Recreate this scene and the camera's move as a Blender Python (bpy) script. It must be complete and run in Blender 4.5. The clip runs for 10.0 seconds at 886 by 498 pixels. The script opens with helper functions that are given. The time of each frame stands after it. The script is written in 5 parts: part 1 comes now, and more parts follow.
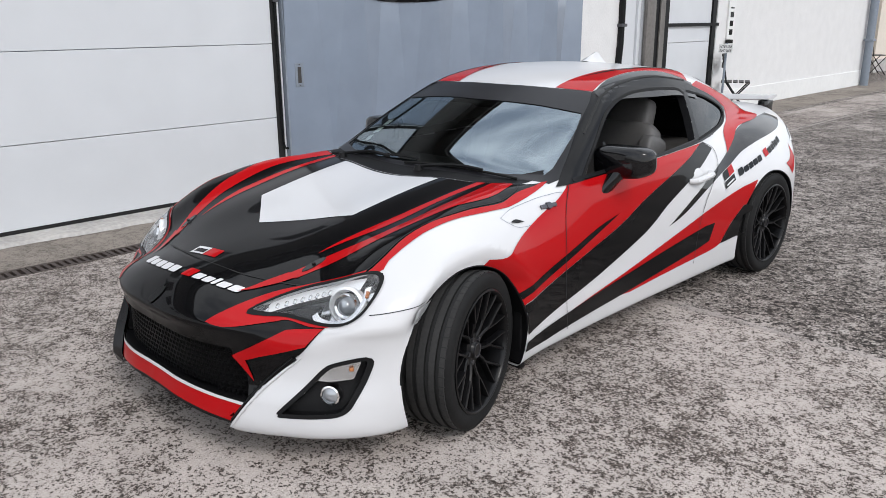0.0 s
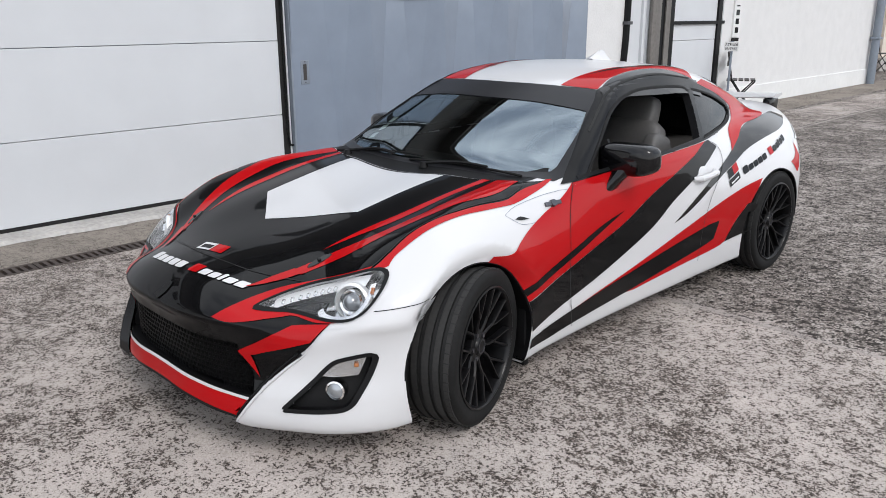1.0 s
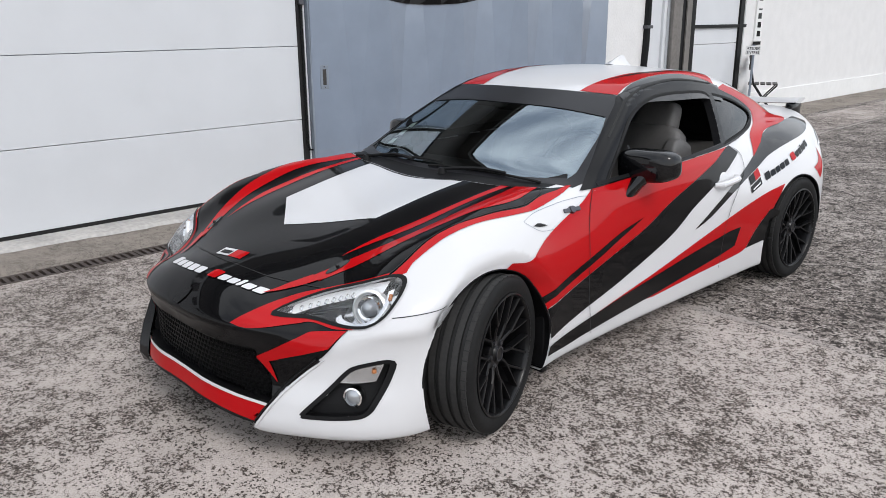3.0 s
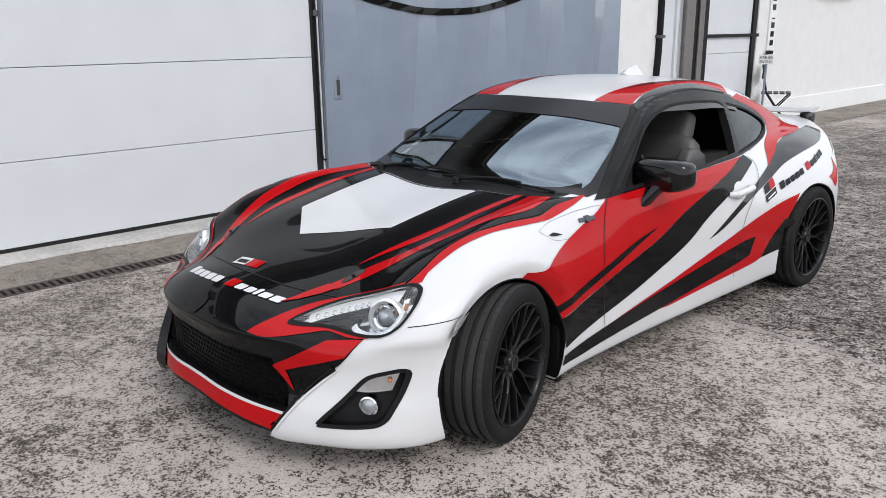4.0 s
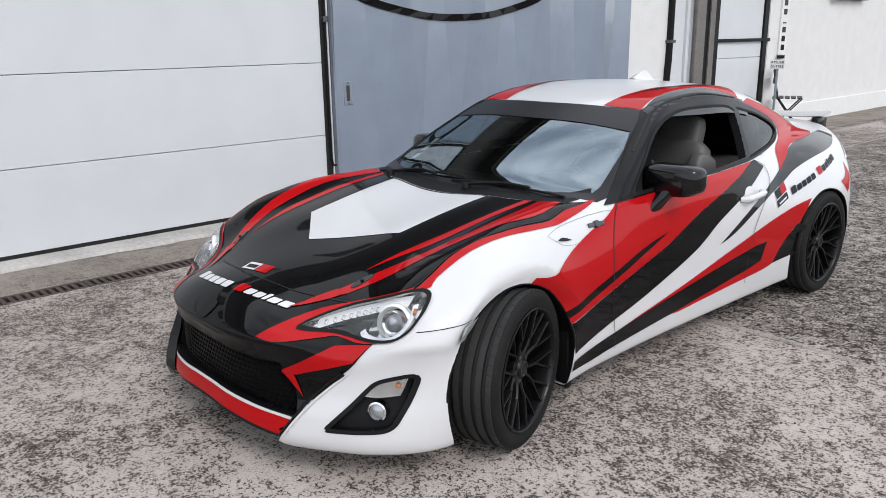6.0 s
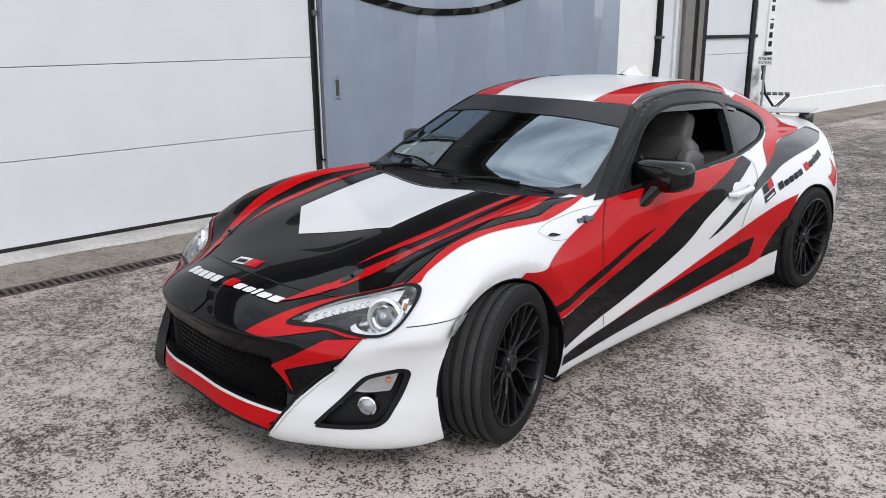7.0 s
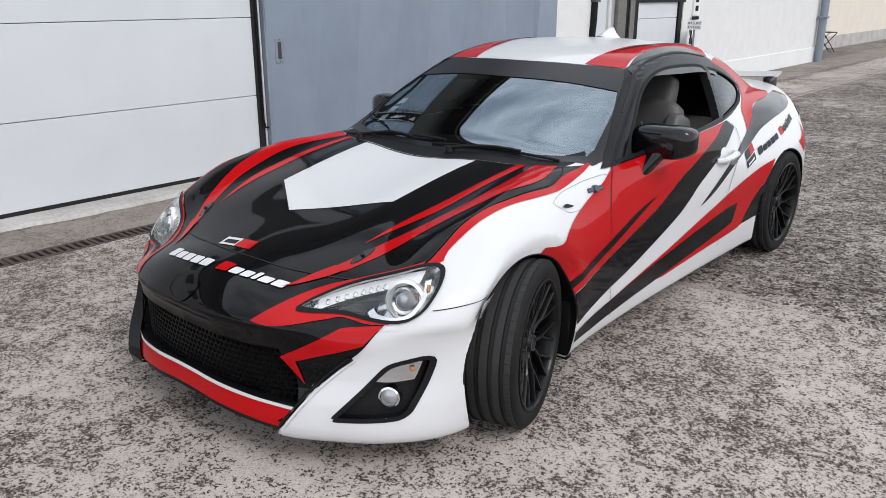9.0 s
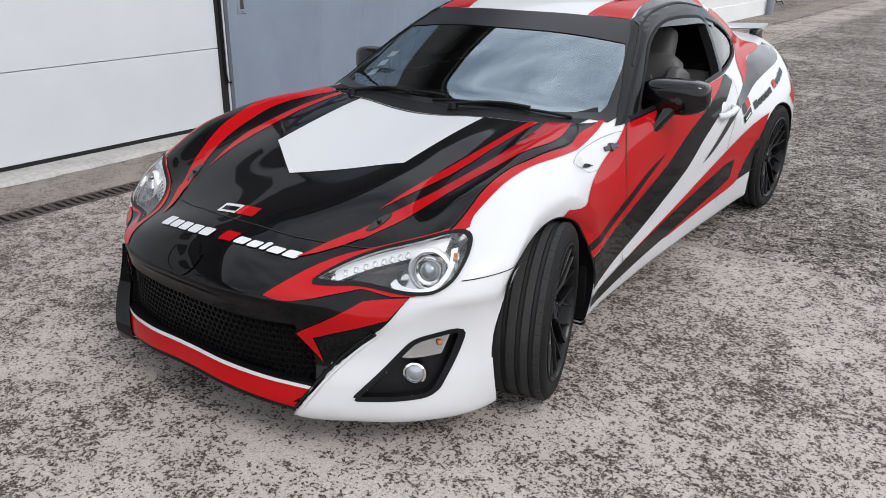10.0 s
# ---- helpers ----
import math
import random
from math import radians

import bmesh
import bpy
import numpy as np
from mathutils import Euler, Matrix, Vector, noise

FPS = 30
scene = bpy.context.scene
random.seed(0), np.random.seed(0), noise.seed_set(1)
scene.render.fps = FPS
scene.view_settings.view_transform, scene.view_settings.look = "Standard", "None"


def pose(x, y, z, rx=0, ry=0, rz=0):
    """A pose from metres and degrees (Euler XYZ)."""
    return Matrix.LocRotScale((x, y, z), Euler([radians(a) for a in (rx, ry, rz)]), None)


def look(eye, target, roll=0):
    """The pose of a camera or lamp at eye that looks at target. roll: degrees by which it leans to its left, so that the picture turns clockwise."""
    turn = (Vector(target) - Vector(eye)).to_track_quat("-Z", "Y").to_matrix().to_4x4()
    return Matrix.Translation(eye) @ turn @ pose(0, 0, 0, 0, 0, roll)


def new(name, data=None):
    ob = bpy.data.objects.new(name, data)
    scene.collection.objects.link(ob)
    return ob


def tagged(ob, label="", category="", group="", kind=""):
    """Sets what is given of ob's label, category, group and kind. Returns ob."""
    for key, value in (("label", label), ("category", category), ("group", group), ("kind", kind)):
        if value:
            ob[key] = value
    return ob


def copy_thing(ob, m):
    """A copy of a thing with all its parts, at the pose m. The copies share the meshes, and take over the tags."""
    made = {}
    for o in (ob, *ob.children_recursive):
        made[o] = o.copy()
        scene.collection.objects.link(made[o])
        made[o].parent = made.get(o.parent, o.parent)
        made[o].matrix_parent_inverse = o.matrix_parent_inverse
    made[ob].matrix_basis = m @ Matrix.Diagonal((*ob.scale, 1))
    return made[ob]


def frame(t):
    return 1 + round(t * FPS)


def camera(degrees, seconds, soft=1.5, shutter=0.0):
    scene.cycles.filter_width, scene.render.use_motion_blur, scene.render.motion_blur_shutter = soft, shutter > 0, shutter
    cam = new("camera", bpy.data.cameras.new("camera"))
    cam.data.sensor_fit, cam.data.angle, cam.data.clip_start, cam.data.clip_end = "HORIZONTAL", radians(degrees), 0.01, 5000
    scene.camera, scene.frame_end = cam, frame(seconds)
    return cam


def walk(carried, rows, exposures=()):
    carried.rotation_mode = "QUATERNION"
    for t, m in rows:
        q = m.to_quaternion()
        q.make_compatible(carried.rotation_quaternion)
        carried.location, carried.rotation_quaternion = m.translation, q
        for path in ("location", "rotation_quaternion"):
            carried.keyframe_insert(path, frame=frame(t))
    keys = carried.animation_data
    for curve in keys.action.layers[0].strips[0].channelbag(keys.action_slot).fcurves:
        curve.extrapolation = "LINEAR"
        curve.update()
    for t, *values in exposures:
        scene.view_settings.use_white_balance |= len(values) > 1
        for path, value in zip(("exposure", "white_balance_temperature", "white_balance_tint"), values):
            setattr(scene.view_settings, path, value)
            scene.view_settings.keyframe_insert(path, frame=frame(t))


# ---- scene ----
cam = camera(59.2, 10.0, soft=0.8)
PATH = [
    (0, (2.598, -1.948, 1.47), (1.246, -0.587, 0.905), -0.4),
    (0.5, (2.608, -1.958, 1.474), (1.253, -0.601, 0.903), -0.3),
    (1, (2.607, -1.959, 1.471), (1.248, -0.607, 0.9), -0.3),
    (1.5, (2.604, -1.955, 1.474), (1.24, -0.61, 0.901), -0.3),
    (2, (2.605, -1.95, 1.471), (1.232, -0.612, 0.899), -0.4),
    (2.5, (2.603, -1.948, 1.476), (1.221, -0.62, 0.906), -0.4),
    (4, (2.599, -1.969, 1.482), (1.181, -0.666, 0.944), -0.7),
    (4.5, (2.597, -1.974, 1.483), (1.169, -0.679, 0.952), -0.7),
    (5, (2.597, -1.966, 1.481), (1.162, -0.676, 0.954), -0.8),
    (5.5, (2.598, -1.961, 1.48), (1.159, -0.675, 0.956), -0.9),
    (7, (2.599, -1.969, 1.48), (1.182, -0.663, 0.943), -0.6),
    (7.5, (2.553, -1.973, 1.473), (1.207, -0.605, 0.91), -0.1),
    (8, (2.417, -2.025, 1.475), (1.112, -0.625, 0.895), -0.2),
    (8.5, (2.309, -2.087, 1.474), (1.029, -0.671, 0.876), -0.1),
    (9, (2.206, -2.067, 1.457), (0.965, -0.626, 0.836), 0.0),
    (9.5, (2.053, -2.047, 1.448), (0.894, -0.554, 0.795), 0.7),
    (10, (1.922, -2.088, 1.434), (0.812, -0.592, 0.706), 0.5),
]
walk(cam, [(t, look(eye, target, roll)) for t, eye, target, roll in PATH], [(0.0, 0.3), (10.0, 0.3)])
from mathutils.geometry import delaunay_2d_cdt

# ---- world, sun, exposure ----
world = bpy.data.worlds.new("world")
scene.world = world
world.use_nodes = True
wn, wl = world.node_tree.nodes, world.node_tree.links
sky = wn.new("ShaderNodeTexSky")
sky.sky_type, sky.sun_disc = "NISHITA", False
sky.sun_elevation, sky.sun_rotation = radians(46), radians(102)
sky.air_density, sky.dust_density = 1.0, 2.0
# broken white cloud over the blue
w_co, w_map, w_n, w_r, w_mix = (wn.new("ShaderNode" + k) for k in ("TexCoord", "Mapping", "TexNoise", "MapRange", "Mix"))
w_map.inputs["Scale"].default_value = (1, 1, 2.2)
w_n.inputs["Scale"].default_value, w_n.inputs["Detail"].default_value, w_n.inputs["Roughness"].default_value = 2.4, 7, 0.58
w_r.inputs["From Min"].default_value, w_r.inputs["From Max"].default_value, w_r.inputs["To Min"].default_value = 0.33, 0.60, 0.30
w_mix.data_type = "RGBA"
wl.new(w_co.outputs["Generated"], w_map.inputs[0]), wl.new(w_map.outputs[0], w_n.inputs["Vector"]), wl.new(w_n.outputs[0], w_r.inputs["Value"])
wl.new(w_r.outputs[0], w_mix.inputs[0]), wl.new(sky.outputs[0], w_mix.inputs[6])
w_mix.inputs[7].default_value = (9.6, 10.0, 10.6, 1)
wl.new(w_mix.outputs[2], wn["Background"].inputs[0])
wn["Background"].inputs[1].default_value = 0.135
sun = new("sun", bpy.data.lights.new("sun", "SUN"))
sun.data.energy, sun.data.angle, sun.data.color = 1.0, radians(18), (1, 0.98, 0.965)
sun.matrix_world = look((8, -0.8, 8.5), (0, 1, 0))

# ---- materials ----
def material(name, colour, rough=0.5, metal=0.0, coat=0.0, vary=0.0, scale=20.0, bump=0.0, spec=0.5):
    m = bpy.data.materials.new(name)
    m.use_nodes = True
    nodes, links = m.node_tree.nodes, m.node_tree.links
    b = nodes["Principled BSDF"]
    b.inputs["Base Color"].default_value = (*colour, 1)
    b.inputs["Roughness"].default_value, b.inputs["Metallic"].default_value = rough, metal
    b.inputs["Coat Weight"].default_value, b.inputs["Coat Roughness"].default_value = coat, 0.03
    b.inputs["Specular IOR Level"].default_value = spec
    if vary or bump:
        co = nodes.new("ShaderNodeTexCoord")
        n = nodes.new("ShaderNodeTexNoise")
        n.inputs["Scale"].default_value, n.inputs["Detail"].default_value = scale, 6
        links.new(co.outputs["Object"], n.inputs["Vector"])
        if vary:
            big = nodes.new("ShaderNodeTexNoise")
            big.inputs["Scale"].default_value, big.inputs["Detail"].default_value = scale * 0.12, 4
            links.new(co.outputs["Object"], big.inputs["Vector"])
            add = nodes.new("ShaderNodeMath")
            add.operation = "ADD"
            links.new(n.outputs[0], add.inputs[0]), links.new(big.outputs[0], add.inputs[1])
            r = nodes.new("ShaderNodeMapRange")
            r.inputs["From Min"].default_value, r.inputs["From Max"].default_value = 0.7, 1.3
            r.inputs["To Min"].default_value, r.inputs["To Max"].default_value = 1 - vary, 1 + vary
            links.new(add.outputs[0], r.inputs["Value"])
            mix = nodes.new("ShaderNodeVectorMath")
            mix.operation = "SCALE"
            mix.inputs[0].default_value = colour
            links.new(r.outputs[0], mix.inputs["Scale"])
            links.new(mix.outputs[0], b.inputs["Base Color"])
        if bump:
            bp = nodes.new("ShaderNodeBump")
            bp.inputs["Strength"].default_value, bp.inputs["Distance"].default_value = 1.0, bump
            links.new(n.outputs[0], bp.inputs["Height"])
            links.new(bp.outputs[0], b.inputs["Normal"])
    return m


WHITE = material("pearl_white_paint", (0.57, 0.57, 0.578), 0.35, 0, 0.55, spec=0.3)
BLACK = material("black_vinyl", (0.003, 0.003, 0.0034), 0.4, 0, 0.42, spec=0.02)
RED = material("red_vinyl", (0.37, 0.003, 0.005), 0.4, 0, 0.45, spec=0.02)
RUBBER = material("rubber", (0.009, 0.009, 0.009), 0.7, 0, 0, 0.2, 60, 0.0005, 0.18)
GLOSS = material("gloss_black", (0.003, 0.003, 0.0035), 0.3, 0, 0.75, spec=0.04)
TREAD = material("worn_tread", (0.030, 0.0296, 0.029), 0.75, 0, 0, 0.2, 80, 0.0004, 0.2)
PLASTIC = material("black_plastic", (0.0045, 0.0045, 0.005), 0.5, 0, 0, 0.15, 90, 0.0003, 0.2)
CHROME = material("chrome", (0.8, 0.8, 0.8), 0.12, 1.0)
DOORWHITE = material("white_door_panel", (0.57, 0.585, 0.605), 0.55, 0, 0, 0.03, 3, 0.0002, 0.35)
PLASTER = material("white_render", (0.66, 0.655, 0.65), 0.9, 0, 0, 0.05, 40, 0.004)
BLUE = material("grey_blue_paint", (0.203, 0.243, 0.305), 0.25, 0, 0.5, 0.07, 4, 0.0004)
CEMENT = material("cement", (0.40, 0.385, 0.365), 0.9, 0, 0, 0.22, 30, 0.002)
PLINTH = material("white_masonry_paint", (0.70, 0.70, 0.69), 0.7, 0, 0, 0.04, 12, 0.001)
CREAM = material("cream_render", (0.66, 0.60, 0.52), 0.9, 0, 0, 0.05, 20, 0.003)
BRICK = material("red_brick", (0.32, 0.15, 0.10), 0.9, 0, 0, 0.3, 14, 0.003)
DARKWOOD = material("dark_boards", (0.05, 0.042, 0.036), 0.8, 0, 0, 0.25, 12, 0.001)
TILE = material("dark_roof_tile", (0.055, 0.048, 0.045), 0.8, 0, 0, 0.3, 8, 0.004)
GRIT = material("grit", (0.10, 0.09, 0.085), 0.9)
SLAT = material("grey_slat", (0.035, 0.032, 0.03), 0.6, 0, 0, 0.2, 30)
DARKCOL = material("dark_steel_column", (0.15, 0.14, 0.13), 0.7, 0, 0, 0.2, 20, 0.001)


def paving(name, pale, mid_tone, dark, cover, pit, stone):
    """Worn concrete: pale skin broken by dark pits, with stones of several sizes; cover is the share of skin."""
    m = bpy.data.materials.new(name)
    m.use_nodes = True
    nodes, links = m.node_tree.nodes, m.node_tree.links
    b = nodes["Principled BSDF"]
    b.inputs["Roughness"].default_value, b.inputs["Specular IOR Level"].default_value = 0.92, 0.25
    co = nodes.new("ShaderNodeTexCoord")

    def noise_of(scale, detail, rough=0.6):
        n = nodes.new("ShaderNodeTexNoise")
        n.inputs["Scale"].default_value, n.inputs["Detail"].default_value, n.inputs["Roughness"].default_value = scale, detail, rough
        links.new(co.outputs["Object"], n.inputs["Vector"])
        return n.outputs[0]

    def calc(op, a, c, d=None):
        n = nodes.new("ShaderNodeMath")
        n.operation = op
        for k, v in enumerate((a, c, d)):
            if v is None:
                continue
            if isinstance(v, (int, float)):
                n.inputs[k].default_value = v
            else:
                links.new(v, n.inputs[k])
        return n.outputs[0]

    def ramp(v, a, c):
        n = nodes.new("ShaderNodeMapRange")
        n.interpolation_type = "SMOOTHSTEP"
        n.inputs["From Min"].default_value, n.inputs["From Max"].default_value = a, c
        links.new(v, n.inputs["Value"])
        return n.outputs[0]

    def mix(fac, a, c):
        n = nodes.new("ShaderNodeMix")
        n.data_type = "RGBA"
        links.new(fac, n.inputs[0])
        for k, v in ((6, a), (7, c)):
            if isinstance(v, tuple):
                n.inputs[k].default_value = (*v, 1)
            else:
                links.new(v, n.inputs[k])
        return n.outputs[2]

    big, wide, mid_n, fine = noise_of(0.7, 5, 0.62), noise_of(3.2, 6, 0.65), noise_of(pit * 0.36, 5, 0.6), noise_of(pit, 9, 0.75)
    tiny = noise_of(150, 5, 0.78)
    fleck = noise_of(pit * 2.6, 4, 0.65)
    s = calc("MULTIPLY_ADD", big, 0.38, calc("MULTIPLY_ADD", wide, 0.34, calc("MULTIPLY_ADD", mid_n, 0.42, calc("MULTIPLY_ADD", fleck, 0.95, calc("MULTIPLY", fine, 0.85)))))
    skin_f = ramp(s, cover - 0.035, cover + 0.02)
    st = nodes.new("ShaderNodeTexVoronoi")
    st.inputs["Scale"].default_value = stone
    links.new(co.outputs["Object"], st.inputs["Vector"])
    grey = nodes.new("ShaderNodeSeparateColor")
    links.new(st.outputs["Color"], grey.inputs[0])
    stones = mix(ramp(grey.outputs[0], 0.2, 0.8), dark, mid_tone)
    stones = mix(ramp(tiny, 0.35, 0.75), tuple(0.4 * q for q in dark), stones)
    pale_mix = mix(ramp(tiny, 0.32, 0.62), tuple(0.55 * q for q in pale), pale)
    pale_mix = mix(ramp(wide, 0.35, 0.7), tuple(0.78 * q for q in pale), pale_mix)
    links.new(mix(skin_f, stones, pale_mix), b.inputs["Base Color"])
    h = calc("ADD", calc("MULTIPLY", skin_f, 0.8), calc("ADD", calc("MULTIPLY", tiny, 0.35), calc("MULTIPLY", st.outputs["Distance"], -0.5)))
    bp = nodes.new("ShaderNodeBump")
    bp.inputs["Strength"].default_value, bp.inputs["Distance"].default_value = 0.8, 0.004
    links.new(h, bp.inputs["Height"]), links.new(bp.outputs[0], b.inputs["Normal"])
    return m


CONCRETE = paving("worn_concrete", (0.53, 0.47, 0.43), (0.36, 0.30, 0.265), (0.070, 0.056, 0.047), 1.45, 44, 150)
JOINT = paving("worn_joint", (0.44, 0.395, 0.365), (0.34, 0.30, 0.275), (0.12, 0.105, 0.095), 1.40, 48, 140)
GRAVEL = paving("gravel_asphalt", (0.47, 0.42, 0.385), (0.50, 0.435, 0.395), (0.042, 0.034, 0.029), 1.53, 27, 48)
APRON = paving("brown_concrete", (0.33, 0.29, 0.25), (0.27, 0.235, 0.20), (0.13, 0.112, 0.098), 1.42, 50, 140)
IRON = material("drain_iron", (0.06, 0.045, 0.038), 0.7, 0.3, 0, 0.3, 40, 0.001)
STEELGREY = material("grey_steel", (0.2, 0.23, 0.27), 0.5, 0.2, 0, 0.1, 20)
SEAM = material("shadow_gap", (0.006, 0.006, 0.006), 0.8)
BAND = material("visor_band", (0.012, 0.012, 0.014), 0.35, spec=0.3)
LINING = material("cabin_plastic", (0.012, 0.012, 0.013), 0.85, 0, 0, 0.15, 80, 0.0004, 0.06)
LEATHER = material("grey_leather", (0.085, 0.082, 0.08), 0.55, 0, 0, 0.08, 60, 0.0006)
GUNMETAL = material("gunmetal", (0.10, 0.10, 0.11), 0.3, 0.8)
RIM = material("black_alloy", (0.004, 0.004, 0.0045), 0.35, 0.0, 0.14, spec=0.2)
DISC = material("brake_steel", (0.035, 0.034, 0.033), 0.6, 0.7)
SATIN = material("satin_reflector", (0.82, 0.83, 0.84), 0.3, 0.25)
AMBER = material("amber_plastic", (0.45, 0.17, 0.06), 0.2)
STICKER = material("paper_sticker", (0.6, 0.62, 0.62), 0.6)


def clear(name, tint, ior=1.5, sheen=(1, 1, 1)):
    """A thin clear sheet: see-through, with gloss by angle."""
    m = bpy.data.materials.new(name)
    m.use_nodes = True
    nodes, links = m.node_tree.nodes, m.node_tree.links
    nodes.remove(nodes["Principled BSDF"])
    t, g = nodes.new("ShaderNodeBsdfTransparent"), nodes.new("ShaderNodeBsdfGlossy")
    t.inputs["Color"].default_value = (*tint, 1)
    g.inputs["Roughness"].default_value, g.inputs["Color"].default_value = 0.01, (*sheen, 1)
    fr, mix = nodes.new("ShaderNodeFresnel"), nodes.new("ShaderNodeMixShader")
    fr.inputs["IOR"].default_value = ior
    links.new(fr.outputs[0], mix.inputs[0]), links.new(t.outputs[0], mix.inputs[1]), links.new(g.outputs[0], mix.inputs[2])
    links.new(mix.outputs[0], nodes["Material Output"].inputs["Surface"])
    return m


# far pane: the cabin's dimness is put into a nearly opaque tint
FARGLASS = clear("darkened_far_glass", (0.03, 0.035, 0.034), 1.35)
# windshield: sky reflection strengthened by high IOR, its blue put into the sheen
GLASS = clear("tinted_glass", (0.66, 0.77, 0.74), 3.6, (0.78, 0.91, 1.0))
SMOKED = clear("smoked_glass", (0.07, 0.075, 0.08), 1.28)
CLEAR = clear("clear_cover", (0.95, 0.95, 0.95), 1.45)
LENS = material("lens", (0.36, 0.38, 0.40), 0.06, 0.55, 1.0)
REFLECTOR = material("reflector_lens", (0.46, 0.47, 0.48), 0.12, 0.2, 1.0, 0.25, 90)
HOUSING = material("lamp_housing", (0.62, 0.63, 0.64), 0.16, 0.9)


# ---- mesh helpers ----
def mesh_of(name, verts, faces, mats, normals=None, index=None):
    me = bpy.data.meshes.new(name)
    me.from_pydata([tuple(v) for v in verts], [], [tuple(f) for f in faces])
    for m in (mats if isinstance(mats, (list, tuple)) else [mats]):
        me.materials.append(m)
    if index is not None:
        me.polygons.foreach_set("material_index", index)
    if normals is not None:
        me.shade_smooth()
        me.normals_split_custom_set_from_vertices([tuple(n) for n in normals])
    return me


def part(name, bm, mat, parent=None, label="", smooth=30):
    """Link a bmesh as one mesh object, under a thing or a part where a parent is given."""
    me = bpy.data.meshes.new(name)
    bm.normal_update()
    bm.to_mesh(me)
    bm.free()
    me.materials.append(mat)
    if smooth:
        me.shade_smooth()
        me.set_sharp_from_angle(angle=radians(smooth))
    ob = new(name, me)
    if parent:
        ob.parent = parent
    return tagged(ob, label)


def shell(name, me, parent, label=""):
    ob = new(name, me)
    ob.parent = parent
    return tagged(ob, label)


def add_box(bm, lo, hi, bevel=0.0):
    vs = bmesh.ops.create_cube(bm, size=1.0)["verts"]
    for v in vs:
        v.co = Vector([lo[i] + (v.co[i] + 0.5) * (hi[i] - lo[i]) for i in range(3)])
    if bevel:
        es = list({e for v in vs for e in v.link_edges})
        bmesh.ops.bevel(bm, geom=es, offset=bevel, segments=2, affect="EDGES", profile=0.5)
    return bm


def box(lo, hi, bevel=0.0):
    return add_box(bmesh.new(), lo, hi, bevel)


def add_tube(bm, pts, r, sides=8, closed=False):
    """A round bar along a line of points."""
    pts = [Vector(p) for p in pts]
    n, rings = len(pts), []
    up = None
    for i, p in enumerate(pts):
        a = pts[(i - 1) % n] if closed or i else p
        b = pts[(i + 1) % n] if closed or i < n - 1 else p
        d = (b - a).normalized()
        if up is None:
            up = d.orthogonal().normalized()
        up = (up - d * up.dot(d)).normalized()
        s = d.cross(up)
        rr = r[i] if isinstance(r, (list, tuple)) else r
        rings.append([bm.verts.new(p + rr * (up * math.cos(2 * math.pi * k / sides) + s * math.sin(2 * math.pi * k / sides))) for k in range(sides)])
    for i in range(n if closed else n - 1):
        a, b = rings[i], rings[(i + 1) % n]
        for k in range(sides):
            bm.faces.new((a[k], a[(k + 1) % sides], b[(k + 1) % sides], b[k]))
    if not closed:
        bm.faces.new(rings[0][::-1]), bm.faces.new(rings[-1])
    return bm


def tube(pts, r, sides=8, closed=False):
    return add_tube(bmesh.new(), pts, r, sides, closed)


def lathe(profile, segs=64, axis="X", closed=True):
    """Turn (radius, along) points round an axis."""
    bm = bmesh.new()
    rings = []
    for k in range(segs):
        a = 2 * math.pi * k / segs
        ring = []
        for r, s in profile:
            co = (s, r * math.cos(a), r * math.sin(a)) if axis == "X" else (r * math.cos(a), r * math.sin(a), s)
            ring.append(bm.verts.new(co))
        rings.append(ring)
    m = len(profile)
    for k in range(segs):
        a, b = rings[k], rings[(k + 1) % segs]
        for j in range(m if closed else m - 1):
            f = (a[j], a[(j + 1) % m], b[(j + 1) % m], b[j])
            bm.faces.new(f)
    bmesh.ops.remove_doubles(bm, verts=bm.verts, dist=1e-5)
    bmesh.ops.recalc_face_normals(bm, faces=bm.faces)
    return bm

# ---- the car's skin: a smooth field that is zero on the surface; x across, y towards the tail, z up ----
def curve(*p):
    """A smooth curve through (place, value) pairs."""
    xs, ys = np.array(p[0::2], float), np.array(p[1::2], float)
    h, d = np.diff(xs), np.diff(ys) / np.diff(xs)
    m = np.concatenate([[d[0]], (d[:-1] * h[1:] + d[1:] * h[:-1]) / (h[1:] + h[:-1]), [d[-1]]])

    def f(v):
        v = np.asarray(v, float)
        c = np.clip(v, xs[0], xs[-1])
        i = np.clip(np.searchsorted(xs, c) - 1, 0, len(h) - 1)
        t = (c - xs[i]) / h[i]
        return (ys[i] * (1 + 2 * t) * (1 - t) ** 2 + m[i] * h[i] * t * (1 - t) ** 2
                + ys[i + 1] * t * t * (3 - 2 * t) + m[i + 1] * h[i] * t * t * (t - 1) + np.where(v < xs[0], m[0] * (v - xs[0]), 0) + np.where(v > xs[-1], m[-1] * (v - xs[-1]), 0))
    return f


def smax(a, b, k):
    h = np.maximum(k - np.abs(a - b), 0) / k
    return np.maximum(a, b) + h * h * k * 0.25


def smin(a, b, k):
    return -smax(-a, -b, k)


def bell(v, c, w):
    return np.exp(-((v - c) / w) ** 2)


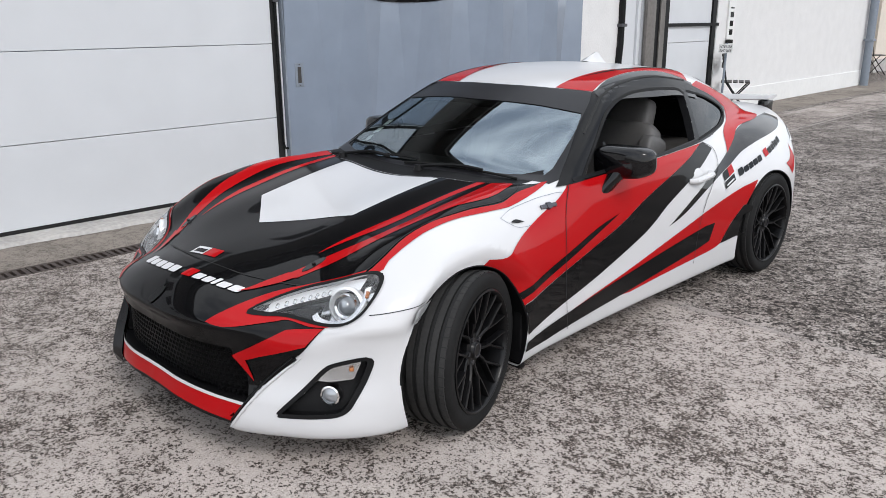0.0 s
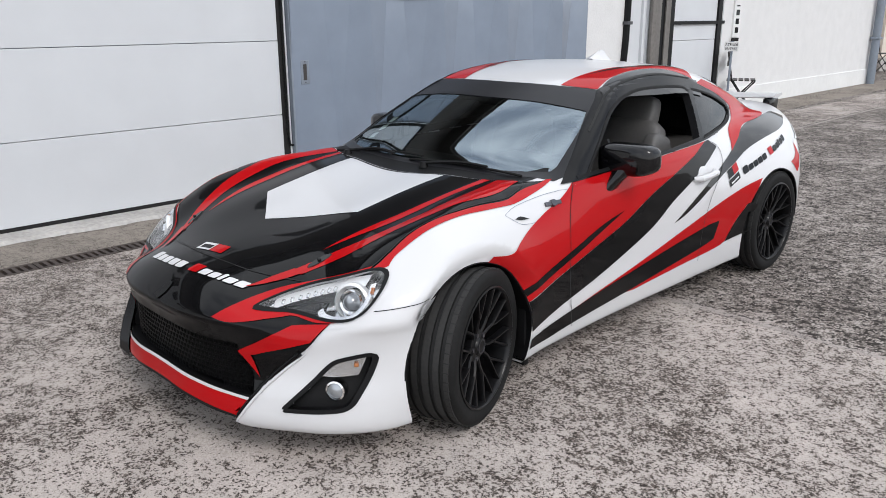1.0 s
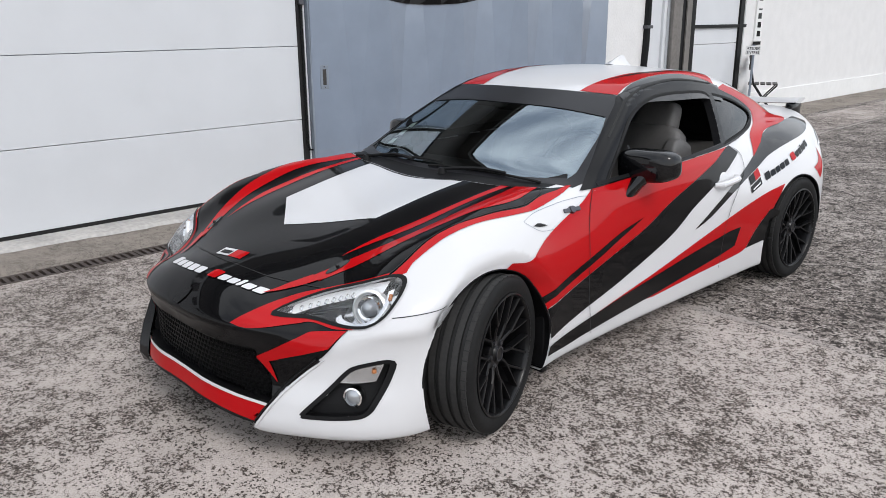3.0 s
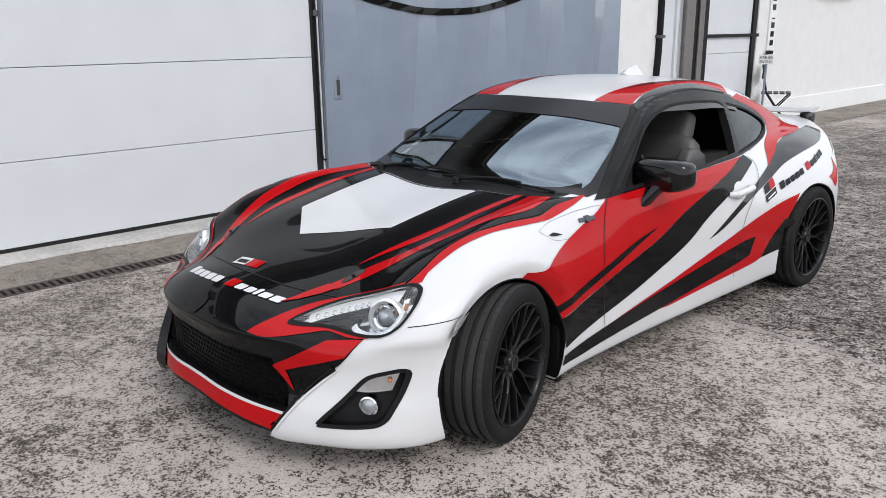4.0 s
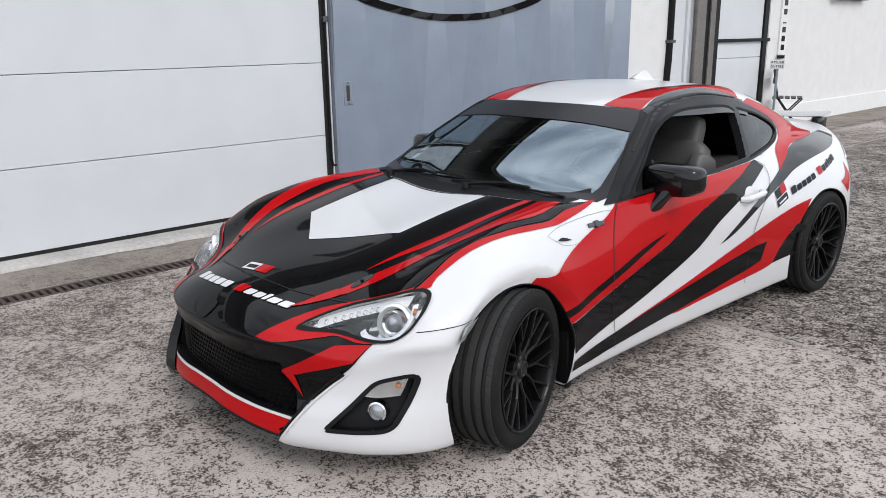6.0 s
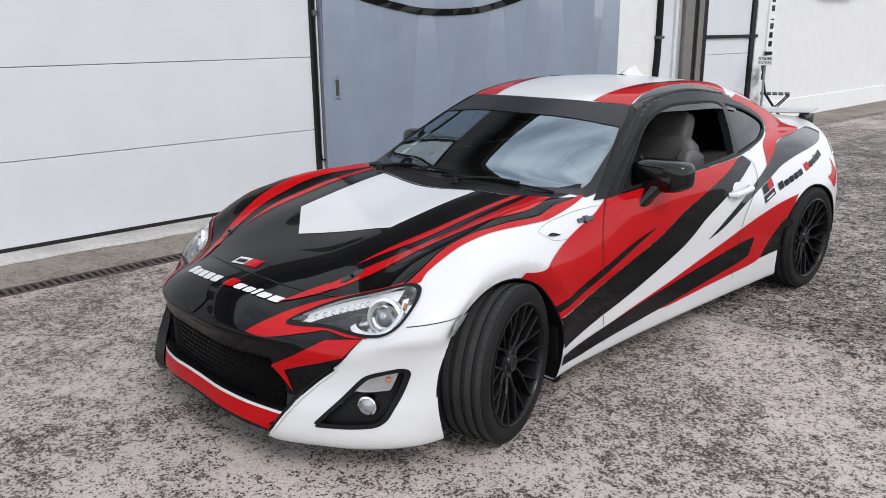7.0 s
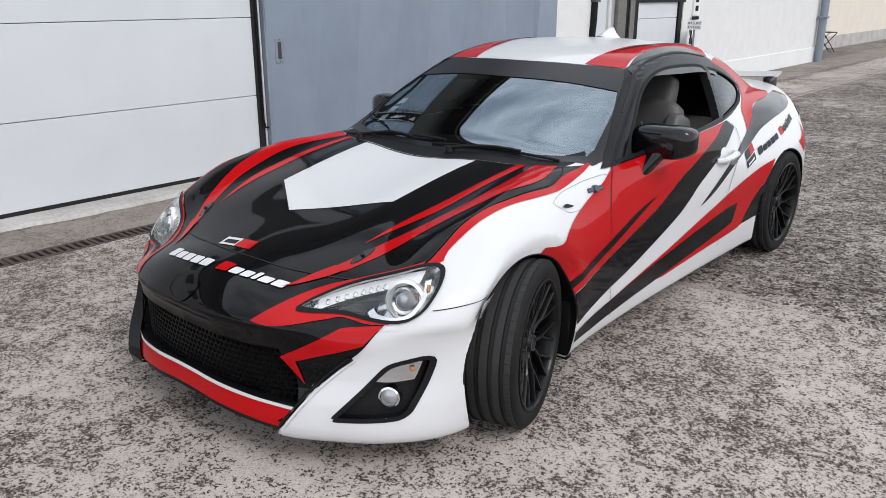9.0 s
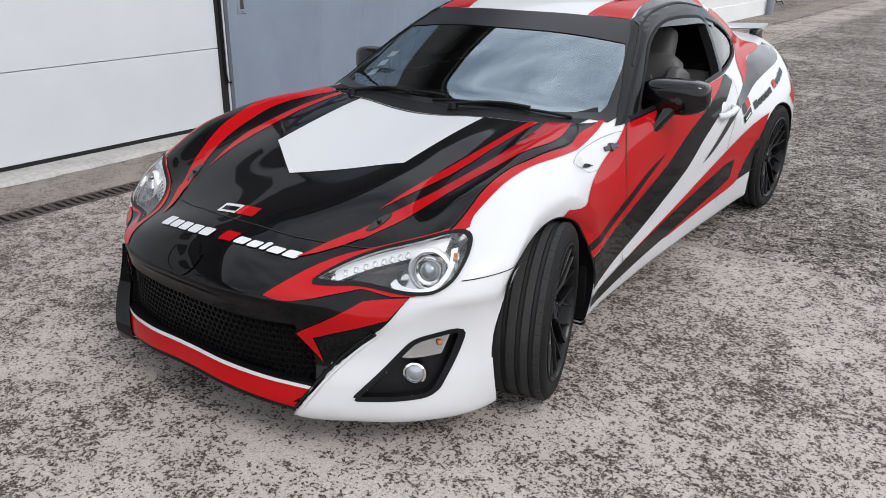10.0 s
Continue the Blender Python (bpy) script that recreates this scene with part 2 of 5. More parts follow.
PLAN = curve(-0.84, 0.76, -0.45, 0.848, -0.1, 0.872, 0.12, 0.858, 0.36, 0.815, 0.7, 0.797, 1.2, 0.792, 1.8, 0.803, 2.15, 0.82, 2.4, 0.848, 2.62, 0.858, 2.95, 0.82, 3.2, 0.738, 3.4, 0.62)
HOOD = curve(-0.86, 0.52, -0.75, 0.595, -0.592, 0.634, -0.318, 0.697, 0.0, 0.758, 0.307, 0.81, 0.5, 0.835, 0.8, 0.85, 2.0, 0.875, 2.6, 0.91, 3.0, 0.93, 3.3, 0.925, 3.42, 0.905)
CROWN = curve(-0.84, 0.60, -0.67, 0.47, -0.36, 0.10, 0.0, 0.03, 0.6, 0.05, 2.0, 0.06, 3.4, 0.08)
FENDER = curve(-0.55, 0.012, -0.25, 0.045, 0.0, 0.052, 0.3, 0.035, 0.6, 0.0, 1.9, 0.0, 2.4, 0.015, 2.8, 0.012, 3.3, 0.0)
RIDGE = curve(-0.6, 0.0, -0.2, 0.016, 0.35, 0.016, 0.8, 0.0)
NOSE = curve(0.0, -0.83, 0.2, -0.82, 0.33, -0.79, 0.42, -0.75, 0.565, -0.665, 0.7, -0.565, 0.77, -0.485, 0.84, -0.38, 0.9, -0.25)
NOSE_Z = curve(0.10, 0.0, 0.16, -0.04, 0.25, -0.03, 0.34, 0.004, 0.43, 0.016, 0.475, 0.006, 0.51, -0.016, 0.545, 0.0, 0.58, 0.032, 0.66, 0.18)
CUT_X = curve(0.15, 0.41, 0.17, 0.424, 0.25, 0.478, 0.29, 0.495, 0.37, 0.565, 0.45, 0.635)
TAIL = curve(0.0, 3.38, 0.4, 3.34, 0.65, 3.17, 0.76, 3.02, 0.86, 2.85)
TAIL_Z = curve(0.15, -0.05, 0.3, 0.0, 0.6, 0.0, 0.8, -0.03, 0.95, -0.05)
ROOF = curve(0.28, 0.735, 0.42, 0.82, 0.6, 0.925, 0.8, 1.03, 1.0, 1.12, 1.15, 1.178, 1.4, 1.225, 1.65, 1.24, 1.95, 1.225, 2.25, 1.17, 2.6, 1.07, 2.95, 0.96, 3.15, 0.89)
BELT = curve(0.3, 0.66, 0.5, 0.70, 1.0, 0.735, 1.5, 0.728, 1.86, 0.705, 2.3, 0.63, 2.8, 0.50, 3.1, 0.40)
SWEEP = curve(0.6, 1.0, 0.95, 0.8, 1.3, 0.25, 1.8, 0.0)
SHOULDER = curve(0.3, 1.45, 0.55, 0.95, 0.9, 0.68, 1.6, 0.72, 2.0, 1.35, 2.3, 1.45)
BOTTOM = curve(-0.84, 0.125, -0.4, 0.13, 0.5, 0.14, 2.0, 0.15, 2.9, 0.18, 3.4, 0.22)
AXLES, HUB_Z, ARCH = (-0.035, 2.505), 0.282, 0.345


def field(x, y, z, arches=True):
    ax = np.sqrt(x * x + 1e-5)
    wide = PLAN(y) - SHOULDER(np.clip(y, 0.3, 2.3)) * np.maximum(z - 0.52, 0) ** 2 - 0.5 * np.maximum(0.34 - z, 0) ** 2
    ring = np.sqrt((y - AXLES[0]) ** 2 + (z - HUB_Z) ** 2) - ARCH
    wide = wide - 0.04 * np.clip(1 - ring / 0.075, 0, 1) ** 1.3 * np.clip((z - 0.36) / 0.16, 0, 1)
    top = HOOD(y) - CROWN(y) * ax * ax + FENDER(y) * bell(ax, 0.67, 0.13) + RIDGE(np.clip(y, -0.6, 0.8)) * bell(ax, 0.31, 0.16)
    f = smax(ax - wide, z - top, 0.10)
    inset = 0.03 * np.clip((CUT_X(np.clip(z, 0.15, 0.45)) - ax) / 0.016 + 0.5, 0, 1) * np.clip((0.40 - z) / 0.10, 0, 1)
    f = smax(f, NOSE(ax) + NOSE_Z(z) + inset - y, 0.055)
    f = smax(f, y - TAIL(ax) - TAIL_Z(z), 0.08)
    f = smax(f, BOTTOM(y) + 0.055 * np.clip(1 - (ax / 0.46) ** 2, 0, 1) * np.clip(-2 * y - 0.6, 0, 1) - z, 0.03)
    glass_z = ROOF(y - 0.22 * ax * ax * SWEEP(np.clip(y, 0.6, 1.8))) - 0.105 * ax * ax
    up = np.maximum(z - 0.80, 0)
    lean = BELT(y) + 0.016 - 0.47 * up - 0.30 * up * up
    g = smax(ax - lean, z - glass_z, 0.055)
    f = smin(f, smax(g, 0.6 - z, 0.02), 0.06)
    if arches:
        for a in AXLES:
            f = smax(f, np.minimum(ARCH - np.sqrt((y - a) ** 2 + (z - HUB_Z) ** 2), ax - 0.52), 0.008)
    return f


def slope(p, arches=True, e=1e-3):
    """The unit normals at points p."""
    g = np.stack([field(*(p + e * d).T, arches) - field(*(p - e * d).T, arches) for d in np.eye(3)], 1)
    return g / np.maximum(np.linalg.norm(g, axis=1, keepdims=True), 1e-12)


def settle(p, depth=0.0, steps=5, arches=True, e=1e-3):
    """Bring points onto the surface along its normals."""
    for _ in range(steps):
        g = np.stack([(field(*(p + e * d).T, arches) - field(*(p - e * d).T, arches)) / (2 * e) for d in np.eye(3)], 1)
        v = (field(*p.T, arches) - depth) / np.maximum((g * g).sum(1), 0.05)
        p = p - np.clip(v, -0.03, 0.03)[:, None] * g
    return p


def cast(p, way, reach=1.6, arches=False, n=42):
    """From points p along way to the first place on the surface."""
    p, way = np.asarray(p, float), np.asarray(way, float)
    way = np.broadcast_to(way, p.shape)
    lo, hi, found = np.zeros(len(p)), np.full(len(p), float(reach)), np.zeros(len(p), bool)
    for k in range(1, n + 1):
        s = reach * k / n
        inside = field(*(p + s * way).T, arches) < 0
        first = inside & ~found
        lo[first], hi[first] = reach * (k - 1) / n, s
        found |= inside
    for _ in range(13):
        mid = (lo + hi) / 2
        inside = field(*(p + mid[:, None] * way).T, arches) < 0
        hi, lo = np.where(inside, mid, hi), np.where(inside, lo, mid)
    return p + hi[:, None] * way, found


def skin(step=0.016):
    """The whole surface as points, faces and normals."""
    gx = np.arange(-60, 61) * step + step / 2
    gy, gz = np.arange(-0.92, 3.50, step), np.arange(0.08, 1.32, step)
    v = field(gx[:, None, None], gy[None, :, None], gz[None, None, :], False)
    s = v < 0
    c = np.zeros([n - 1 for n in s.shape], int)
    for i in (0, 1):
        for j in (0, 1):
            for k in (0, 1):
                c += s[i:s.shape[0] - 1 + i, j:s.shape[1] - 1 + j, k:s.shape[2] - 1 + k]
    live = (c > 0) & (c < 8)
    ids = np.full(live.shape, -1)
    where = np.argwhere(live)
    ids[live] = np.arange(len(where))
    p = np.stack([gx[where[:, 0]], gy[where[:, 1]], gz[where[:, 2]]], 1) + step / 2
    p = settle(p, steps=8, arches=False)
    faces = []
    for a in range(3):
        b, d = (a + 1) % 3, (a + 2) % 3
        lo = [slice(1, -1)] * 3
        lo[a] = slice(0, -1)
        up = list(lo)
        up[a] = slice(1, None)
        s0, s1 = s[tuple(lo)], s[tuple(up)]
        for flip, mask in ((False, s0 & ~s1), (True, ~s0 & s1)):
            q = np.argwhere(mask)
            off = np.ones(3, int)
            off[a] = 0
            q = q + off
            quad = []
            for db, dd in ((-1, -1), (0, -1), (0, 0), (-1, 0)):
                r = q.copy()
                r[:, b] += db
                r[:, d] += dd
                quad.append(ids[r[:, 0], r[:, 1], r[:, 2]])
            quad = np.stack(quad, 1)
            faces.append(quad[:, ::-1] if flip else quad)
    faces = np.concatenate(faces)
    # the wheel arches: draw the nearest points onto the circle and open it
    for a in AXLES:
        dy, dz = p[:, 1] - a, p[:, 2] - HUB_Z
        rad = np.hypot(dy, dz)
        flank = np.abs(p[:, 0]) > 0.55
        near = flank & (np.abs(rad - ARCH) < 0.0115)
        p[near, 1], p[near, 2] = a + dy[near] / rad[near] * ARCH, HUB_Z + dz[near] / rad[near] * ARCH
        if near.any():
            side = np.sign(p[near, 0])
            q = p[near].copy()
            q[:, 0] = side * 1.15
            hit_p, ok = cast(q, np.stack([-side, 0 * side, 0 * side], 1), 0.7)
            p[np.flatnonzero(near)[ok]] = hit_p[ok]
        rad = np.hypot(p[:, 1] - a, p[:, 2] - HUB_Z)
        gone = (flank & (rad < ARCH + 2e-4))[faces].all(1)
        faces = faces[~gone]
    return p, faces, slope(p, False)

# ---- ground and facade ----
WALL_X = -3.3
DRAIN = (-2.53, -2.36)


def block(name, lo, hi, mat, label, category="wall", bevel=0.0, kind="structure"):
    return tagged(part(name, box(lo, hi, bevel), mat), label, category, kind=kind)


def child(name, lo, hi, mat, parent, label="", bevel=0.0):
    return part(name, box(lo, hi, bevel), mat, parent, label, 15)


def fall(x):
    """Height of the yard: level under the car, falling to the drain."""
    return 0.022 * min(max((x + 1.7) / 0.8, 0.0), 1.0)


# the yard: one sheet with a slot for the drain, and slabs on it
bm = bmesh.new()
xs, ys = (-400, DRAIN[0], DRAIN[1], -1.7, -0.9, 400), (-400, -6.0, 6.0, 400)
grid = [[bm.verts.new((x, y, -0.004 + fall(x))) for y in ys] for x in xs]
for i in range(5):
    for j in range(3):
        if (i, j) != (1, 1):
            bm.faces.new((grid[i][j], grid[i + 1][j], grid[i + 1][j + 1], grid[i][j + 1]))
tagged(part("ground", bm, GRAVEL, smooth=0), "dark coarse gravel asphalt yard", "ground", kind="structure")


def slab(name, x0, y0, x1, y1, z, mat, label):
    bm = bmesh.new()
    add_box(bm, (x0, y0, z - 0.10), (x1, y1, z), 0.006)
    return tagged(part(name, bm, mat, smooth=0), label, "pavement", kind="structure")


bm = bmesh.new()
rows = [[bm.verts.new((x, y, fall(x) + dz)) for y, dz in ((-14, -0.1), (-14, 0.0), (1.614, 0.0), (1.62, -0.006), (1.62, -0.1))] for x in (DRAIN[1], -1.7, -0.9, 14)]
for a, b in zip(rows, rows[1:]):
    for k in range(4):
        bm.faces.new((a[k], b[k], b[k + 1], a[k + 1]))
bm.faces.new(rows[0]), bm.faces.new(rows[-1][::-1])
bmesh.ops.recalc_face_normals(bm, faces=bm.faces)
tagged(part("pavement_yard", bm, CONCRETE, smooth=0), "pitted pale concrete slab with exposed gravel", "pavement", kind="structure")
bm = bmesh.new()
rng = random.Random(11)
edge = []
for x in np.arange(-1.52, 14.0, 0.03):
    drift = 0.012 * math.sin(2.3 * x) + 0.008 * math.sin(7.1 * x + 1)
    lo, hi = 1.622 + drift + rng.uniform(-0.012, 0.010), 1.650 + drift + rng.uniform(-0.014, 0.014)
    edge.append([bm.verts.new((x, y, z + fall(x))) for y, z in ((lo - 0.008, -0.003), (lo, 0.002), (hi, 0.003), (hi + 0.012, -0.006))])
for a, b in zip(edge, edge[1:]):
    for k in range(3):
        bm.faces.new((a[k], b[k], b[k + 1], a[k + 1]))
tagged(part("pavement_joint", bm, JOINT, smooth=60), "pale crumbled cement joint at the slab's edge", "pavement", kind="structure")
slab("pavement_walkway", DRAIN[1], 1.675, -1.52, 40, 0.0, CONCRETE, "worn concrete walkway along the wall")
slab("pavement_kerb", -1.52, 1.675, -1.46, 40, 0.004, JOINT, "thin concrete kerb of the walkway")
slab("pavement_apron", -3.3, -14, DRAIN[0], 40, 0.0, APRON, "brownish concrete apron before the garage")
bm = bmesh.new()
rng = random.Random(4)
ridge = [(-3.05 + 0.02 * math.sin(3.1 * y) + rng.uniform(-0.012, 0.012), y) for y in np.arange(-6, 6.6, 0.08)]
top = [(bm.verts.new((WALL_X, y, 0.03)), bm.verts.new((x - 0.03, y, 0.028)), bm.verts.new((x, y, 0.003))) for x, y in ridge]
for a, b in zip(top, top[1:]):
    bm.faces.new((a[0], a[1], b[1], b[0])), bm.faces.new((a[1], a[2], b[2], b[1]))
tagged(part("threshold", bm, CEMENT), "pale grey cement threshold with a ragged edge", "threshold", kind="structure")

# drain channel and its iron grates
bm = bmesh.new()
add_box(bm, (DRAIN[0] - 0.02, -6, -0.2), (DRAIN[0], 6, -0.006)), add_box(bm, (DRAIN[1], -6, -0.2), (DRAIN[1] + 0.02, 6, -0.006)), add_box(bm, (DRAIN[0], -6, -0.22), (DRAIN[1], 6, -0.2))
tagged(part("drain_channel", bm, SEAM), "dark concrete drain channel", "drain", kind="structure")


def grate(y0):
    g = tagged(new("drain_grate"), "rusty brown cast-iron drain grate", "drain grate", "grates of the drain")
    g.location = (DRAIN[0], y0, 0)
    w = DRAIN[1] - DRAIN[0]
    for x in (0.0, w - 0.028):
        child("rail", (x, 0.004, -0.025), (x + 0.028, 0.496, 0.003), IRON, g, bevel=0.003)
    for y, d in ((0.004, 0.026), (0.47, 0.026)):
        child("end_bar", (0.028, y, -0.025), (w - 0.028, y + d, 0.003), IRON, g)
    first = None
    for k in range(9):
        if first is None:
            first = child("bar", (0.028, -0.012, -0.025), (w - 0.028, 0.012, 0.002), IRON, g)
            ob = first
        else:
            ob = new("bar", first.data)
            ob.parent = g
        ob.location.y = 0.068 + 0.0455 * k
    return g


g0 = grate(-6.0)
for k in range(1, 24):
    copy_thing(g0, pose(DRAIN[0], -6.0 + 0.5 * k, 0))

# loose grit on the slab
seed = bmesh.new()
bmesh.ops.create_icosphere(seed, subdivisions=1, radius=1)
seed.verts.index_update()
stone_v = np.array([v.co[:] for v in seed.verts])
stone_f = np.array([[v.index for v in f.verts] for f in seed.faces])
seed.free()
gv, gf = [], []
for k in range(1700):
    r = rng.choice((0.002, 0.003, 0.003, 0.004, 0.006))
    turn_m = np.array(Euler([rng.uniform(0, 6) for _ in range(3)]).to_matrix())
    gx = rng.uniform(-2.3, 3.2)
    gv.append((stone_v * (1, rng.uniform(0.6, 1), 0.6)) @ turn_m * r + (gx, rng.uniform(-1.3, 7.0), r * 0.4 + fall(gx)))
    gf.append(stone_f + k * len(stone_v))
tagged(new("grit", mesh_of("grit", np.concatenate(gv), np.concatenate(gf), GRIT)), "scattered loose grit and small stones on the yard", "grit", kind="stuff")

# the workshop: wall, eaves, roof
EAVE = 4.3
wall = tagged(new("wall_west"), "white rendered workshop wall", "wall", kind="structure")
child("wall_fascia", (WALL_X - 0.3, -14, 3.25), (WALL_X, 17.2, EAVE), DARKWOOD, wall, "dark boarded fascia above the doors")
child("wall_face", (WALL_X - 0.3, -14, 0), (WALL_X, -5.2, 3.25), PLASTER, wall)
child("wall_face", (WALL_X - 0.3, 1.985, 0), (WALL_X, 7.44, 3.25), PLASTER, wall)
child("wall_face", (WALL_X - 0.3, 8.08, 0), (WALL_X - 0.006, 8.5, 3.25), PLASTER, wall)
child("wall_face", (WALL_X - 0.3, 10.12, 0), (WALL_X, 17.2, 3.25), PLASTER, wall)
child("wall_plinth", (WALL_X, 10.3, 0), (WALL_X + 0.025, 17.1, 0.32), PLINTH, wall, "smooth white plinth", 0.006)
child("wall_end", (WALL_X - 7, 17.2, 0), (WALL_X, 17.4, EAVE), PLASTER, wall)
bm = bmesh.new()
add_box(bm, (WALL_X - 0.3, -14, EAVE), (WALL_X + 0.45, 17.7, EAVE + 0.12))
roof_w = tagged(part("eaves", bm, DARKWOOD), "dark boarded eaves of the workshop", "eaves", kind="structure")
bm = bmesh.new()
for k in range(24):
    x0, z0 = WALL_X + 0.5 - 0.26 * k, EAVE + 0.13 + 0.15 * k
    vs = [bm.verts.new(q) for q in ((x0, -14.2, z0), (x0, 17.8, z0), (x0 - 0.29, 17.8, z0 + 0.17), (x0 - 0.29, -14.2, z0 + 0.17), (x0, -14.2, z0 - 0.03), (x0, 17.8, z0 - 0.03))]
    bm.faces.new(vs[:4]), bm.faces.new((vs[0], vs[4], vs[5], vs[1]))
tagged(part("roof_slope", bm, TILE, smooth=0), "dark tiled workshop roof", "roof", kind="structure")

# garage door: tall plain panels with a row of windows
gd = tagged(new("garage_door"), "white sectional garage door with horizontal panel joints", "garage door")
for k in range(5):
    z0 = 0.024 + 0.628 * k
    child("panel", (WALL_X - 0.045, -5.15, z0 + (0.034 if k == 0 else 0.001)), (WALL_X - 0.002, 1.93, z0 + 0.624), DOORWHITE, gd, bevel=0.003)
child("bottom_seal", (WALL_X - 0.04, -5.15, 0.02), (WALL_X - 0.004, 1.93, 0.06), SEAM, gd, "black rubber seal")
for k in range(7):
    y0 = 0.95 - 1.0 * k
    w = child("door_window", (WALL_X - 0.006, y0, 2.68), (WALL_X + 0.006, y0 + 0.62, 3.02), GLOSS, gd, "small dark window", 0.01)
child("joint_backing", (WALL_X - 0.05, -5.15, 0.05), (WALL_X - 0.03, 1.93, 3.2), STEELGREY, gd)
jamb = tagged(new("door_jamb"), "grey-white steel jamb with black seal and bolt rod", "door frame", kind="structure")
child("seal", (WALL_X - 0.05, 1.93, 0.02), (WALL_X + 0.012, 1.985, 3.25), SEAM, jamb, "black seal")
child("post", (WALL_X, 1.985, 0.02), (WALL_X + 0.02, 2.0, 3.25), DOORWHITE, jamb)
part("rod", tube([(WALL_X + 0.025, 1.962, 3.2), (WALL_X + 0.025, 1.962, 0.45), (WALL_X + 0.03, 1.975, 0.38), (WALL_X + 0.03, 2.02, 0.375)], 0.010, 8), PLASTIC, jamb, "black bolt rod")
child("rod_bracket", (WALL_X + 0.012, 1.945, 1.62), (WALL_X + 0.04, 1.99, 1.67), GUNMETAL, jamb, bevel=0.004)

# sliding door: thin sheet with shallow folds
sd = tagged(new("sliding_door"), "grey-blue painted steel sliding door with shallow folds and a black ring", "door")
bm = bmesh.new()
Y0, Y1, n, Z0, Z1 = 2.02, 6.41, 9, 0.25, 2.75
DEPTH = (0.04, 0.13, 0.0, 0.11, 0.01, 0.14, 0.03, 0.15, 0.0)


def fold(y, z):
    """Depth of the folded sheet: triangles that widen upwards, alternately raised."""
    u, v = (y - Y0) / (Y1 - Y0) * n, min(max((z - Z0) / (Z1 - Z0), 0), 1)
    xs, ds = [], []
    for k in range(n):
        xs += [k + 0.5 * v, k + 1 - 0.5 * v]
        ds += [DEPTH[k], DEPTH[k]]
    return v * float(np.interp(u, xs, ds))


step = (Y1 - Y0) / n
low = [bm.verts.new((WALL_X + 0.05, Y0 + step * k, Z0)) for k in range(n + 1)]
high = [bm.verts.new((WALL_X + 0.05 + DEPTH[k], Y0 + step * (k + 0.5), Z1)) for k in range(n)]
ends = [bm.verts.new((WALL_X + 0.05 + d, y, Z1)) for y, d in ((Y0, DEPTH[0]), (Y1, DEPTH[n - 1]))]
for k in range(n):
    bm.faces.new((low[k], low[k + 1], high[k]))
    if k:
        bm.faces.new((high[k - 1], low[k], high[k]))
bm.faces.new((low[0], high[0], ends[0])), bm.faces.new((low[n], ends[1], high[n - 1]))
bm.faces.new([bm.verts.new((WALL_X + 0.05, y, 0.04)) for y in (Y0, Y1)] + low[::-1])
bm.faces.new([ends[0]] + high + [ends[1]] + [bm.verts.new((WALL_X + 0.05, y, 3.24)) for y in (Y1, Y0)])
bmesh.ops.recalc_face_normals(bm, faces=bm.faces)
part("sheet", bm, BLUE, sd, smooth=0)
child("core", (WALL_X + 0.004, Y0, 0.03), (WALL_X + 0.046, Y1, 3.24), BLUE, sd)
child("edge_strip", (WALL_X + 0.004, Y0 - 0.012, 0.03), (WALL_X + 0.062, Y0 + 0.006, 3.24), STEELGREY, sd)
bm = bmesh.new()
ringo, ringi = [], []
for a in range(0, 360, 5):
    c, q = math.cos(radians(a)), math.sin(radians(a))
    for run, ra, rb in ((ringo, 1.45, 0.46), (ringi, 1.33, 0.395)):
        y, z = 3.42 + ra * c, 2.09 + rb * q
        run.append(bm.verts.new((WALL_X + 0.056 + fold(y, z), y, z)))
for k in range(72):
    j = (k + 1) % 72
    bm.faces.new((ringo[k], ringo[j], ringi[j], ringi[k]))
bmesh.ops.recalc_face_normals(bm, faces=bm.faces)
bmesh.ops.solidify(bm, geom=bm.faces[:], thickness=0.003)
part("ring_mark", bm, BLACK, sd, "black painted ring", smooth=0)
pull = child("pull_frame", (WALL_X + 0.045, 2.105, 0.905), (WALL_X + 0.066, 2.195, 1.112), STEELGREY, sd, "steel recessed pull", 0.004)
# dark raised block stands in for the shaded hollow of the pull
child("pull_shade", (WALL_X + 0.05, 2.126, 0.935), (WALL_X + 0.0675, 2.172, 1.082), SLAT, pull, bevel=0.008)
for z in (0.92, 1.098):
    child("screw", (WALL_X + 0.06, 2.145, z - 0.005), (WALL_X + 0.069, 2.155, z + 0.005), GUNMETAL, pull)

# narrow bay with a white door leaf, post and the second garage door
part_pipe = tagged(new("cable_pipe"), "thin black cable pipe on the wall", "pipe")
part("pipe", tube([(WALL_X + 0.03, 7.31, 0.1), (WALL_X + 0.03, 7.31, 0.9), (WALL_X + 0.036, 7.325, 1.15), (WALL_X + 0.03, 7.335, 1.3), (WALL_X + 0.03, 7.34, 1.44), (WALL_X + 0.03, 7.345, 3.2)], 0.045, 8), PLASTIC, part_pipe)
child("clip", (WALL_X, 7.28, 1.36), (WALL_X + 0.08, 7.40, 1.40), GUNMETAL, part_pipe)
wd = tagged(new("white_door"), "white plastic door leaf with grooved frame", "door")
child("leaf", (WALL_X - 0.10, 7.44, 0.03), (WALL_X - 0.05, 8.08, 2.4), DOORWHITE, wd)
for y in (7.44, 7.80, 7.94, 8.02):
    child("frame_bar", (WALL_X - 0.055, y, 0.03), (WALL_X - 0.01, y + 0.06, 2.4), DOORWHITE, wd, bevel=0.006)
